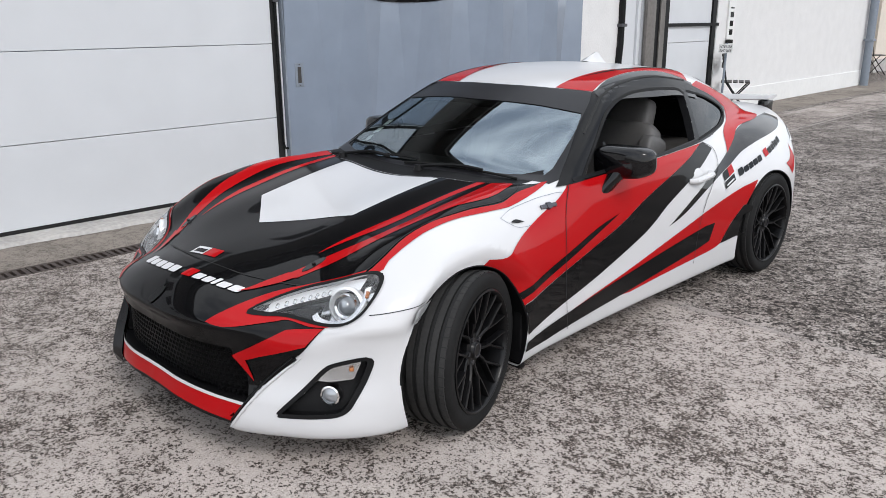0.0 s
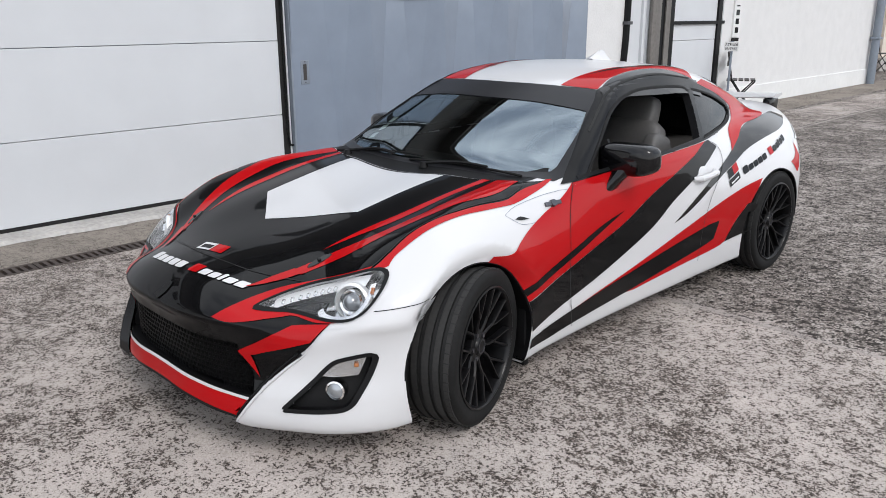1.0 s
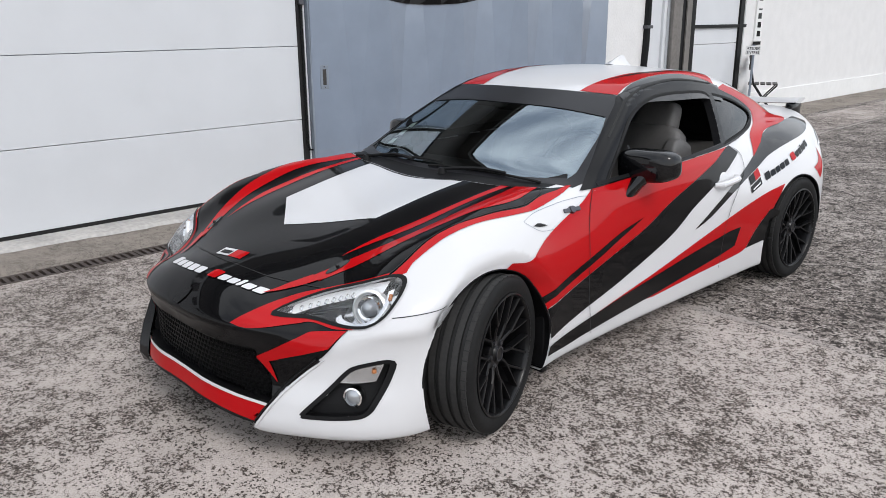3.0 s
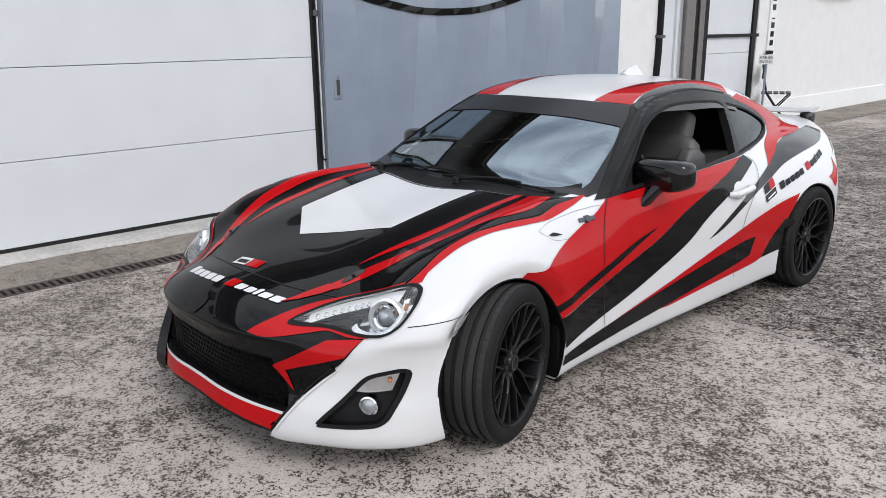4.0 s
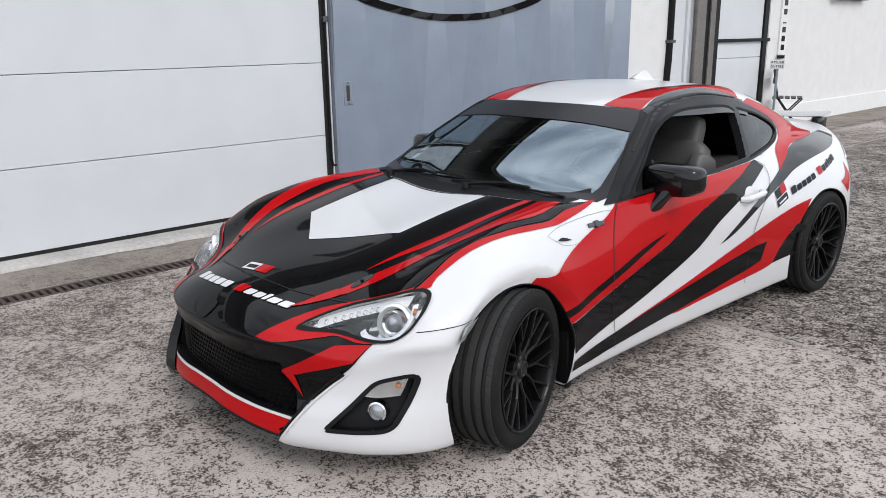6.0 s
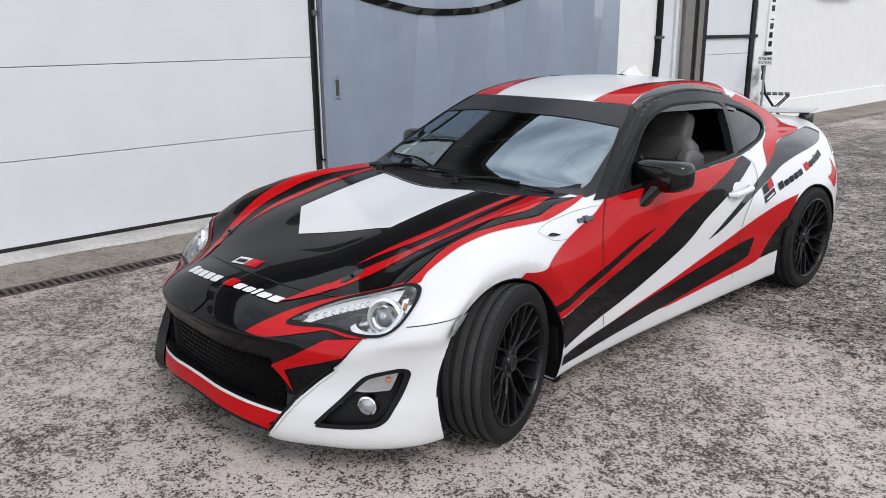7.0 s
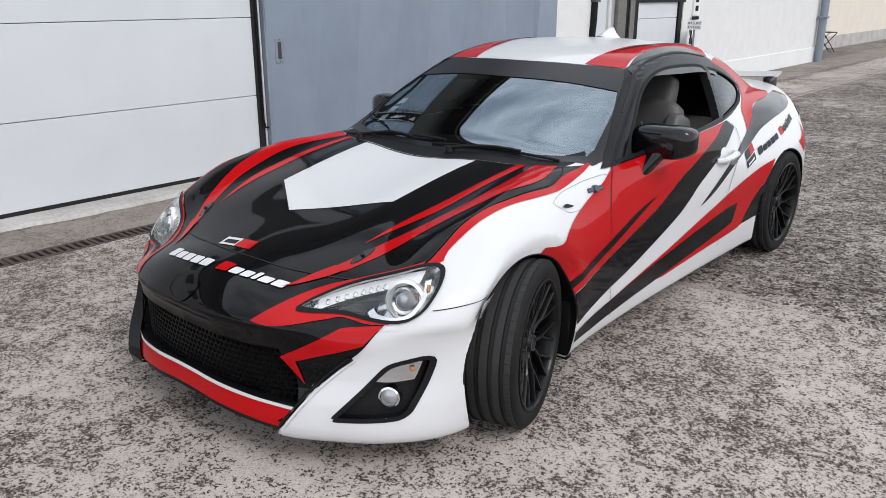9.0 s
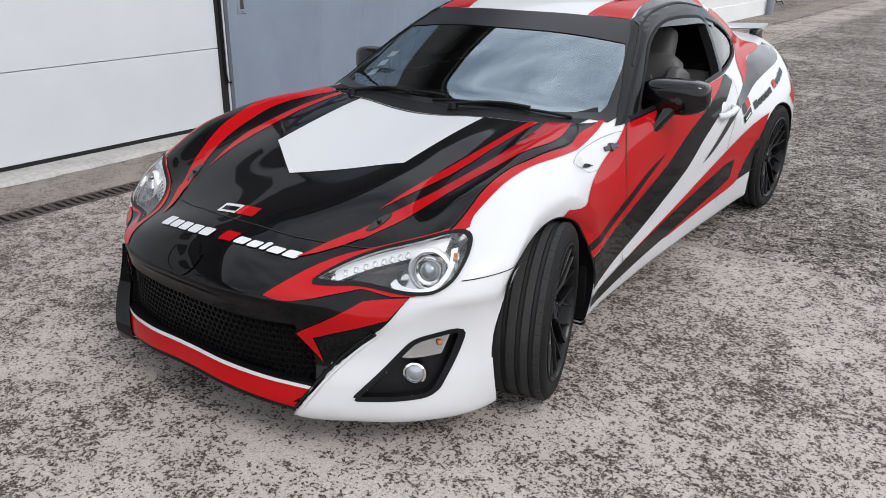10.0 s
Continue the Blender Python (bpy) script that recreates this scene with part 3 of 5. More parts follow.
child("door_head", (WALL_X - 0.10, 7.44, 2.4), (WALL_X - 0.01, 8.08, 3.25), DOORWHITE, wd)
block("column", (WALL_X, 7.93, 0), (WALL_X + 0.06, 8.16, 3.3), DARKCOL, "dark grey steel column", "column", 0.008)
d2 = tagged(new("second_garage_door"), "white garage door with black frame and bar", "garage door")
for z0, z1 in ((0.03, 1.112), (1.12, 2.75)):
    child("panel", (WALL_X - 0.06, 8.5, z0), (WALL_X - 0.02, 10.12, z1), DOORWHITE, d2, bevel=0.004)
child("frame_post", (WALL_X - 0.05, 8.46, 0.02), (WALL_X + 0.012, 8.60, 2.75), PLASTIC, d2)
child("frame_post", (WALL_X - 0.05, 8.24, 0.02), (WALL_X + 0.012, 8.33, 3.25), PLASTIC, d2)
child("frame_cover", (WALL_X - 0.05, 8.33, 0.02), (WALL_X + 0.03, 8.46, 3.25), DARKCOL, d2, "taupe cover strip")
child("frame_post", (WALL_X - 0.05, 9.94, 0.02), (WALL_X + 0.012, 10.06, 2.75), PLASTIC, d2)
child("bar", (WALL_X - 0.03, 8.56, 1.345), (WALL_X + 0.01, 10.17, 1.392), PLASTIC, d2, "black cross bar")
child("lintel", (WALL_X - 0.12, 8.5, 2.75), (WALL_X - 0.02, 10.12, 3.25), DOORWHITE, d2)

# upright banner with a stack of plain marks
bn = tagged(new("banner"), "white upright banner with a column of dark marks", "banner")
child("board", (WALL_X, 10.44, 1.13), (WALL_X + 0.03, 10.68, 2.9), PLINTH, bn, bevel=0.004)
for k in range(10):
    z0 = 1.20 + 0.135 * k
    child("mark", (WALL_X + 0.030, 10.50, z0), (WALL_X + 0.034, 10.61, z0 + (0.02 if k == 3 else 0.085)), RED if k == 7 else BLACK, bn)
child("foot_mark", (WALL_X + 0.030, 10.40, 1.07), (WALL_X + 0.034, 10.66, 1.12), BLACK, bn)


def chair(name, m, label):
    """A folding garden chair with crossed legs and a slatted seat."""
    c = tagged(new(name), label, "chair", "folding chairs")
    for s in (-0.18, 0.18):
        part("leg", tube([(s, -0.20, 0), (s, 0.20, 0.45)], 0.011, 6), PLASTIC, c)
        part("leg", tube([(s * 0.9, 0.20, 0), (s * 0.9, -0.12, 0.45), (s * 0.9, -0.20, 0.85)], 0.011, 6), PLASTIC, c)
    for k in range(5):
        child("seat_slat", (-0.19, -0.19 + 0.082 * k, 0.45), (0.19, -0.125 + 0.082 * k, 0.468), SLAT, c)
    for z in (0.66, 0.78):
        child("back_slat", (-0.18, -0.20, z), (0.18, -0.175, z + 0.07), SLAT, c)
    part("stretcher", tube([(-0.18, 0.16, 0.06), (0.18, 0.16, 0.06)], 0.009, 6), PLASTIC, c)
    c.matrix_basis = m
    return c


c0 = chair("folding_chair", pose(-2.98, 10.25, 0, 0, 0, -65) @ Matrix.Scale(1.08, 4), "dark metal folding chair with grey slats beside the wall")
copy_thing(c0, pose(-4.15, 21.0, 0, 0, 0, -50))

sg = tagged(new("door_sign"), "small white sign on a thin post reading atelier entree", "sign")
part("sign_post", tube([(-2.88, 9.62, 0), (-2.885, 9.65, 1.1)], 0.018, 8), STEELGREY, sg)
child("sign_foot", (-3.0, 9.5, 0), (-2.76, 9.74, 0.03), STEELGREY, sg, bevel=0.008)
brd = child("sign_board", (-0.135, -0.006, -0.085), (0.135, 0.006, 0.085), PLINTH, sg, bevel=0.003)
brd.matrix_basis = pose(-2.87, 9.60, 1.02, -8, 0, 12) @ Matrix.Scale(0.78, 4)
for word, z in (("ATELIER", 0.014), ("ENTREE", -0.062)):
    cu = bpy.data.curves.new("lettering", "FONT")
    cu.body, cu.size, cu.align_x, cu.extrude = word, 0.066, "CENTER", 0.001
    t_ob = new("lettering_source", cu)
    me = bpy.data.meshes.new_from_object(t_ob)
    bpy.data.objects.remove(t_ob)
    me.materials.clear()
    me.materials.append(BLACK)
    ob = new("lettering", me)
    ob.parent = brd
    ob.matrix_basis = pose(0, -0.0085, z, 90)

dp = tagged(new("downpipe"), "grey metal downpipe at the corner of the workshop", "downpipe")
part("pipe", tube([(WALL_X + 0.12, 17.15, 0.0), (WALL_X + 0.12, 17.15, EAVE)], 0.085, 14), STEELGREY, dp)
child("collar", (WALL_X + 0.02, 17.05, 0.95), (WALL_X + 0.22, 17.25, 1.0), STEELGREY, dp, bevel=0.01)
vent_box = tagged(new("wall_box"), "grey box with a hood high on the wall", "wall box")
child("case", (WALL_X, 12.2, 2.0), (WALL_X + 0.10, 13.6, 2.5), STEELGREY, vent_box, bevel=0.01)

# house beyond the workshop
hs = tagged(new("house"), "cream rendered house beyond the workshop", "house")
child("wall", (-12, 21.6, 0), (-4.35, 34, 5.5), CREAM, hs)
child("plinth", (-12, 21.55, 0), (-4.32, 34.05, 0.35), CEMENT, hs)
child("wall", (-12, 20.0, 0), (-5.2, 21.6, 4.6), CREAM, hs)
child("brick_panel", (-5.2, 20.2, 0.0), (-5.12, 21.5, 0.95), BRICK, hs, "brick breast under the window")
wn1 = child("window", (-5.2, 20.3, 0.98), (-5.15, 21.45, 2.4), GLOSS, hs, "white-barred window")
for y in (20.3, 20.66, 21.02, 21.40):
    child("window_bar", (-5.16, y, 0.98), (-5.11, y + 0.06, 2.4), PLINTH, wn1)
for z in (0.98, 1.45, 1.92, 2.36):
    child("window_bar", (-5.16, 20.3, z), (-5.12, 21.45, z + 0.05), PLINTH, wn1)
bm = bmesh.new()
add_box(bm, (-12.5, 19.6, 5.5), (-3.9, 34.5, 5.7))
part("roof", bm, TILE, hs)

# ---- the car: tools that lay pieces on its skin ----
def spline(run, step=0.016):
    """Points along a smooth run through the given ones."""
    p = [np.array(q, float) for q in run]
    if len(p) == 2:
        n = max(1, int(np.linalg.norm(p[1] - p[0]) / step))
        return [p[0] + (p[1] - p[0]) * k / n for k in range(n + 1)]
    out = []
    for i in range(len(p) - 1):
        a, b = p[max(i - 1, 0)], p[min(i + 2, len(p) - 1)]
        n = max(1, int(np.linalg.norm(p[i + 1] - p[i]) / step))
        m0, m1 = (p[i + 1] - a) / 2, (b - p[i]) / 2
        for k in range(n):
            t = k / n
            out.append(p[i] * (2 * t ** 3 - 3 * t * t + 1) + m0 * (t ** 3 - 2 * t * t + t) + p[i + 1] * (3 * t * t - 2 * t ** 3) + m1 * (t ** 3 - t * t))
    return out + [p[-1]]


def outline(*runs, step=0.016):
    """A closed outline of smooth runs that meet in corners."""
    pts = []
    for i, r in enumerate(runs):
        r = list(r)
        if pts and np.linalg.norm(np.array(r[0], float) - pts[-1]) > 1e-6:
            pts += spline([pts[-1], r[0]], step)[1:]
        q = spline(r, step)
        pts += q[1:] if pts else q
    if np.linalg.norm(pts[0] - pts[-1]) > 1e-6:
        pts += spline([pts[-1], pts[0]], step)[1:]
    return np.array(pts[:-1])


def arch_run(axle, a0, a1, r=ARCH + 0.003):
    return [(AXLES[axle] + r * math.cos(radians(a)), HUB_Z + r * math.sin(radians(a))) for a in np.linspace(a0, a1, max(6, int(abs(a1 - a0) / 5)))]


def flip(poly):
    return np.array([(-a, b) for a, b in poly])[::-1]


def within(poly, q):
    """Which of the points q lie inside the outline."""
    q = np.asarray(q, float)
    inside = np.zeros(len(q), bool)
    a, b = poly, np.roll(poly, -1, 0)
    for (x0, y0), (x1, y1) in zip(a, b):
        if y0 != y1:
            inside ^= ((y0 > q[:, 1]) != (y1 > q[:, 1])) & (q[:, 0] < (x1 - x0) * (q[:, 1] - y0) / (y1 - y0) + x0)
    return inside


def lay(flat, view, side=1, lift=0.0):
    """Lay flat points on the skin: seen from the top (x, y), the front (x, z) or a side (y, z)."""
    flat = np.asarray(flat, float)
    one = np.ones(len(flat))
    if view == "top":
        p, way = np.stack([flat[:, 0], flat[:, 1], 1.5 * one], 1), (0, 0, -1)
    elif view == "front":
        p, way = np.stack([flat[:, 0], -1.15 * one, flat[:, 1]], 1), (0, 1, 0)
    else:
        p, way = np.stack([side * 1.15 * one, flat[:, 0], flat[:, 1]], 1), (-side, 0, 0)
    p, _ = cast(p, way, 1.5)
    n = slope(p, False)
    return p + lift * n, n


def fill(loops, holes=(), grid=0.024):
    """Triangles that fill outlines, less holes."""
    from_edges, verts = [], []
    for loop in list(loops) + list(holes):
        k = len(verts)
        verts += [Vector(q) for q in loop]
        from_edges += [(k + i, k + (i + 1) % len(loop)) for i in range(len(loop))]
    lo, hi = np.min(np.concatenate(loops), 0), np.max(np.concatenate(loops), 0)
    gx, gy = np.meshgrid(np.arange(lo[0], hi[0], grid), np.arange(lo[1], hi[1], grid))
    g = np.stack([gx.ravel(), gy.ravel()], 1)
    edge = np.concatenate(list(loops) + list(holes))
    g = g[np.min(np.linalg.norm(g[:, None] - edge[None], axis=2), 1) > grid * 0.45]
    verts += [Vector(q) for q in g]
    v, _, f, *_ = delaunay_2d_cdt(verts, from_edges, [], 0, 1e-5)
    v, f = np.array([tuple(q) for q in v]), np.array([t[:3] for t in f])
    c = v[f].mean(1)
    keep = np.zeros(len(f), bool)
    for loop in loops:
        keep |= within(loop, c)
    for hole in holes:
        keep &= ~within(hole, c)
    return v, f[keep]


def used(v, f):
    ids = np.unique(f)
    back = np.zeros(len(v), int)
    back[ids] = np.arange(len(ids))
    return ids, back[f]


def faced(p, f, n):
    """The faces turned so that they look along the normals n."""
    t = np.cross(p[f[:, 1]] - p[f[:, 0]], p[f[:, 2]] - p[f[:, 0]])
    wrong = (t * n[f[:, 0]]).sum(1) < 0
    f = f.copy()
    f[wrong] = f[wrong][:, ::-1]
    return f


def decal(name, loops, view, mat, parent, side=1, lift=0.0015, holes=(), grid=0.024, label=""):
    """A sheet laid on the skin."""
    loops = [loops] if isinstance(loops, np.ndarray) else loops
    v, f = fill(loops, holes, grid)
    ids, f = used(v, f)
    p, n = lay(v[ids], view, side, lift)
    return shell(name, mesh_of(name, p, faced(p, f, n), mat, n), parent, label)


def both(name, loops, view, mat, parent, lift=0.0015, holes=(), grid=0.024, label=""):
    """The same sheet on either flank."""
    loops = [loops] if isinstance(loops, np.ndarray) else loops
    if view == "side":
        return [decal(name, loops, view, mat, parent, s, lift, holes, grid, label) for s in (1, -1)]
    return [decal(name, loops, view, mat, parent, 1, lift, holes, grid, label),
            decal(name, [flip(q) for q in loops], view, mat, parent, 1, lift, [flip(q) for q in holes], grid, label)]


def line(name, run, view, mat, parent, width=0.005, side=1, lift=0.002, label=""):
    """A narrow strip along a smooth run on the skin."""
    p = np.array(spline(run, 0.012))
    t = np.gradient(p, axis=0)
    t /= np.linalg.norm(t, axis=1, keepdims=True)
    o = np.stack([-t[:, 1], t[:, 0]], 1) * width / 2
    q, n = lay(np.concatenate([p - o, p + o]), view, side, lift)
    k = len(p)
    f = np.array([(i, i + 1, k + i) for i in range(k - 1)] + [(i + 1, k + i + 1, k + i) for i in range(k - 1)])
    return shell(name, mesh_of(name, q, faced(q, f, n), mat, n), parent, label)


def bowl(name, loop, view, mat, parent, depth, side=1, label="", shrink=0.9):
    """A recess: a floor sunk under the skin, with walls up to it."""
    v, f = fill([loop], grid=0.02)
    ids, f = used(v, f)
    v = v[ids]
    c = v.mean(0)
    p, n = lay(c + (v - c) * shrink, view, side, -depth)
    rim, rn = lay(loop, view, side, -0.001)
    low, _ = lay(c + (loop - c) * shrink, view, side, -depth)
    k, m = len(p), len(loop)
    pts = np.concatenate([p, rim, low])
    walls = np.array([(k + i, k + (i + 1) % m, k + m + i) for i in range(m)] + [(k + (i + 1) % m, k + m + (i + 1) % m, k + m + i) for i in range(m)])
    me = mesh_of(name, pts, np.concatenate([faced(p, f, n), walls]), mat)
    me.shade_flat()
    return shell(name, me, parent, label)


def reveal(name, loop, view, mat, parent, depth, side=1, top=0.003):
    """The turned-in edge of an opening."""
    rim, _ = lay(loop, view, side, top)
    low, _ = lay(loop, view, side, -depth)
    m = len(loop)
    walls = [(i, (i + 1) % m, m + (i + 1) % m, m + i) for i in range(m)]
    me = mesh_of(name, np.concatenate([rim, low]), walls, mat)
    me.shade_smooth()
    return shell(name, me, parent)


def smoothed(p, order=3):
    """A run of points drawn onto a smooth space curve."""
    t = np.linspace(-1, 1, len(p))
    return np.stack([np.polyval(np.polyfit(t, np.asarray(p)[:, k], order), t) for k in range(3)], 1)


def at_skin(a, b, view, side=1, lift=0.0):
    """The place and the normal on the skin under one flat point."""
    p, n = lay([(a, b)], view, side, lift)
    return Vector(p[0]), Vector(n[0])


def turned(ob, place, normal):
    """Stand an object on the skin, its own z along the normal."""
    ob.matrix_basis = Matrix.Translation(place) @ Vector(normal).to_track_quat("Z", "Y").to_matrix().to_4x4()
    return ob


# ---- outlines on the skin, in metres ----
SIDE_WINDOW = outline([(0.773, 0.828), (0.93, 0.935), (1.11, 1.05), (1.3, 1.108), (1.52, 1.122), (1.83, 1.108), (1.905, 1.08)], [(1.905, 1.08), (1.86, 0.975), (1.81, 0.868)], [(1.81, 0.868), (1.379, 0.848), (0.773, 0.828)])
QUARTER = outline([(1.965, 1.088), (2.19, 1.042), (2.37, 0.98)], [(2.37, 0.98), (2.406, 0.953), (2.375, 0.932)], [(2.375, 0.932), (2.244, 0.902), (2.025, 0.875), (1.87, 0.868)], [(1.87, 0.868), (1.905, 0.975), (1.965, 1.088)])
SCREEN_HALF = [(0.0, 0.41), (0.20, 0.417), (0.38, 0.445), (0.55, 0.505), (0.695, 0.585)]
SCREEN = outline([(-x, y) for x, y in SCREEN_HALF[::-1]] + SCREEN_HALF[1:], [(0.708, 0.65), (0.643, 0.88), (0.568, 1.075)], [(0.568, 1.075), (0.518, 1.145), (0.30, 1.112), (0.0, 1.088), (-0.30, 1.112), (-0.518, 1.145), (-0.568, 1.075)], [(-0.568, 1.075), (-0.643, 0.88), (-0.708, 0.65)])
GLAZED = outline([(-x * 0.93, y + 0.034) for x, y in SCREEN_HALF[::-1]] + [(x * 0.93, y + 0.034) for x, y in SCREEN_HALF[1:]], [(0.652, 0.665), (0.609, 0.87), (0.560, 0.99)], [(0.560, 0.99), (0.37, 0.968), (0.0, 0.937), (-0.37, 0.968), (-0.560, 0.99)], [(-0.560, 0.99), (-0.609, 0.87), (-0.652, 0.665)])
def soft(loop, n=2):
    """An outline with its corners eased."""
    for _ in range(n):
        loop = 0.5 * loop + 0.25 * (np.roll(loop, 1, 0) + np.roll(loop, -1, 0))
    return loop


MOUTH = outline([(-0.405, 0.425), (-0.2, 0.432), (0.0, 0.434), (0.2, 0.432), (0.405, 0.425)], [(0.405, 0.425), (0.44, 0.345), (0.462, 0.244)], [(0.462, 0.244), (0.25, 0.262), (0.0, 0.271), (-0.25, 0.262), (-0.462, 0.244)], [(-0.462, 0.244), (-0.44, 0.345), (-0.405, 0.425)])
LAMP = soft(outline([(0.412, 0.538), (0.44, 0.562), (0.50, 0.592), (0.60, 0.626), (0.675, 0.654), (0.71, 0.66), (0.732, 0.65)], [(0.732, 0.65), (0.75, 0.622), (0.757, 0.59), (0.752, 0.556)], [(0.752, 0.556), (0.728, 0.53), (0.68, 0.52), (0.62, 0.521), (0.535, 0.529), (0.46, 0.531), (0.412, 0.538)], step=0.01))
FOG = soft(outline([(0.578, 0.222), (0.628, 0.29), (0.678, 0.368), (0.70, 0.39), (0.768, 0.411)], [(0.781, 0.409), (0.774, 0.36), (0.762, 0.29), (0.753, 0.25)], [(0.753, 0.25), (0.74, 0.232), (0.70, 0.226), (0.578, 0.222)], step=0.01))
HOOD_EDGE = [(0.50, -0.495), (0.59, -0.44), (0.665, -0.38), (0.678, -0.31), (0.674, -0.21), (0.677, -0.07), (0.695, 0.05), (0.70, 0.24), (0.668, 0.40), (0.63, 0.465)]
HOOD_LINE = [(-0.50, -0.495), (-0.33, -0.565), (-0.2, -0.605), (0.0, -0.63), (0.2, -0.605), (0.33, -0.565), (0.50, -0.495)]
HOOD_REAR = [(0.63, 0.465), (0.50, 0.41), (0.31, 0.345), (0.0, 0.315), (-0.31, 0.345), (-0.50, 0.41), (-0.63, 0.465)]
BONNET = outline(HOOD_LINE, HOOD_EDGE, HOOD_REAR, [(-x, y) for x, y in HOOD_EDGE[::-1]])
DOOR_FRONT = [(0.662, 0.813), (0.611, 0.727), (0.583, 0.626), (0.577, 0.506), (0.587, 0.353), (0.617, 0.202)]
DOOR_REAR = [(1.881, 0.847), (1.975, 0.806), (1.983, 0.75), (1.944, 0.697), (1.843, 0.625), (1.767, 0.54), (1.72, 0.396), (1.704, 0.247)]
DOOR = outline(DOOR_FRONT[::-1], [(0.662, 0.813), (1.298, 0.836), (1.881, 0.847)], DOOR_REAR)

# ---- the car: skin, split into its panels ----
car = tagged(new("car"), "white two-door sports coupe with red and black livery, driver's window open", "car")
car.empty_display_size = 0.3
pts, quads, nrm = skin()
mid = pts[quads].mean(1)
ax_mid = np.abs(mid[:, 0])
top_view, side_view, front_view = np.stack([mid[:, 0], mid[:, 1]], 1), mid[:, 1:], np.stack([mid[:, 0], mid[:, 2]], 1)
half_view = np.stack([ax_mid, mid[:, 2]], 1)


def grown(poly, d):
    """The outline moved outwards by d."""
    t = np.roll(poly, -1, 0) - np.roll(poly, 1, 0)
    t /= np.maximum(np.linalg.norm(t, axis=1, keepdims=True), 1e-9)
    n = np.stack([t[:, 1], -t[:, 0]], 1)
    area = np.sum(poly[:, 0] * np.roll(poly[:, 1], -1) - np.roll(poly[:, 0], -1) * poly[:, 1])
    return poly + d * n * (1 if area > 0 else -1)


hole = within(grown(GLAZED, 0.014), top_view) & (mid[:, 2] > 0.83)
hole |= (within(grown(SIDE_WINDOW, 0.013), side_view) | within(grown(QUARTER, 0.013), side_view)) & (ax_mid > 0.4)
hole |= within(grown(MOUTH, 0.013), front_view) & (mid[:, 1] < -0.5)
hole |= (within(grown(LAMP, 0.003), half_view) | within(grown(FOG, 0.003), half_view)) & (mid[:, 1] < -0.3)
kind = np.zeros(len(quads), int)
kind[(mid[:, 1] < 0.75) & (mid[:, 2] < 0.9)] = 1
kind[(mid[:, 1] < -0.25) & ((mid[:, 2] < 0.565) | (mid[:, 1] < -0.5))] = 2
kind[within(BONNET, top_view) & (mid[:, 2] > 0.5)] = 3
kind[within(DOOR, side_view) & (ax_mid > 0.5)] = 4
kind[(mid[:, 2] > 0.95) & (mid[:, 1] > 1.08) & (mid[:, 1] < 2.3) & (ax_mid < 0.5)] = 5
kind[(mid[:, 1] > 2.95) & (mid[:, 2] < 0.72)] = 6
# skin under the lip, coloured black to stand in for the shadow there
kind[(mid[:, 1] < 0) & (mid[:, 2] < 0.235) & (ax_mid < CUT_X(np.clip(mid[:, 2], 0.15, 0.45)) - 0.008)] = 7
panels = {}
for name, k, s in (("body", 0, 0), ("fender", 1, 1), ("fender", 1, -1), ("front_bumper", 2, 0), ("hood", 3, 0), ("door", 4, 1), ("door", 4, -1), ("roof", 5, 0), ("rear_bumper", 6, 0), ("under_lip", 7, 0)):
    keep = (kind == k) & ~hole & ((mid[:, 0] * s > 0) | (s == 0))
    ids, f = used(pts, quads[keep])
    panels[name, s] = shell(name, mesh_of(name, pts[ids], f, PLASTIC if k == 7 else WHITE, nrm[ids]), car, {"hood": "hood wrapped in black with red stripes", "door": "door with red and black diagonal stripes"}.get(name, ""))
hood, bumper, roof = panels["hood", 0], panels["front_bumper", 0], panels["roof", 0]

# the lining of the cabin, a dark shell inside the skin
keep = ~hole & (mid[:, 1] > 0.35) & (mid[:, 1] < 3.3) & (mid[:, 2] > 0.45)
ids, f = used(pts, quads[keep])
shell("cabin_lining", mesh_of("cabin_lining", (pts - 0.022 * nrm)[ids], f[:, ::-1], LINING, -nrm[ids]), car, "dark grey cabin lining")

# ---- livery ----
FIELD_EDGE = [(0.50, -0.49), (0.60, -0.43), (0.705, -0.345), (0.706, -0.30), (0.71, -0.18), (0.713, -0.04), (0.73, 0.15), (0.713, 0.36), (0.68, 0.59)]
decal("black_wrap", outline(HOOD_LINE, FIELD_EDGE, [(0.68, 0.59), (0.63, 0.47)], HOOD_REAR, [(-x, y) for x, y in FIELD_EDGE[::-1]]), "top", BLACK, hood, lift=0.0014, label="glossy black hood wrap")
decal("white_panel", outline([(-0.31, 0.33), (0.0, 0.30), (0.31, 0.33)], [(0.31, 0.33), (0.303, -0.13)], [(0.303, -0.13), (-0.045, -0.325)], [(-0.045, -0.325), (-0.285, -0.155)], [(-0.285, -0.155), (-0.31, 0.33)]), "top", WHITE, hood, lift=0.003, label="white angular hood panel")
both("thin_stripe", outline([(0.41, -0.38), (0.447, -0.14), (0.47, 0.14), (0.47, 0.40)], [(0.505, 0.41), (0.507, 0.16), (0.50, -0.05), (0.48, -0.18), (0.41, -0.38)]), "top", RED, hood, 0.0028, label="thin red stripe")
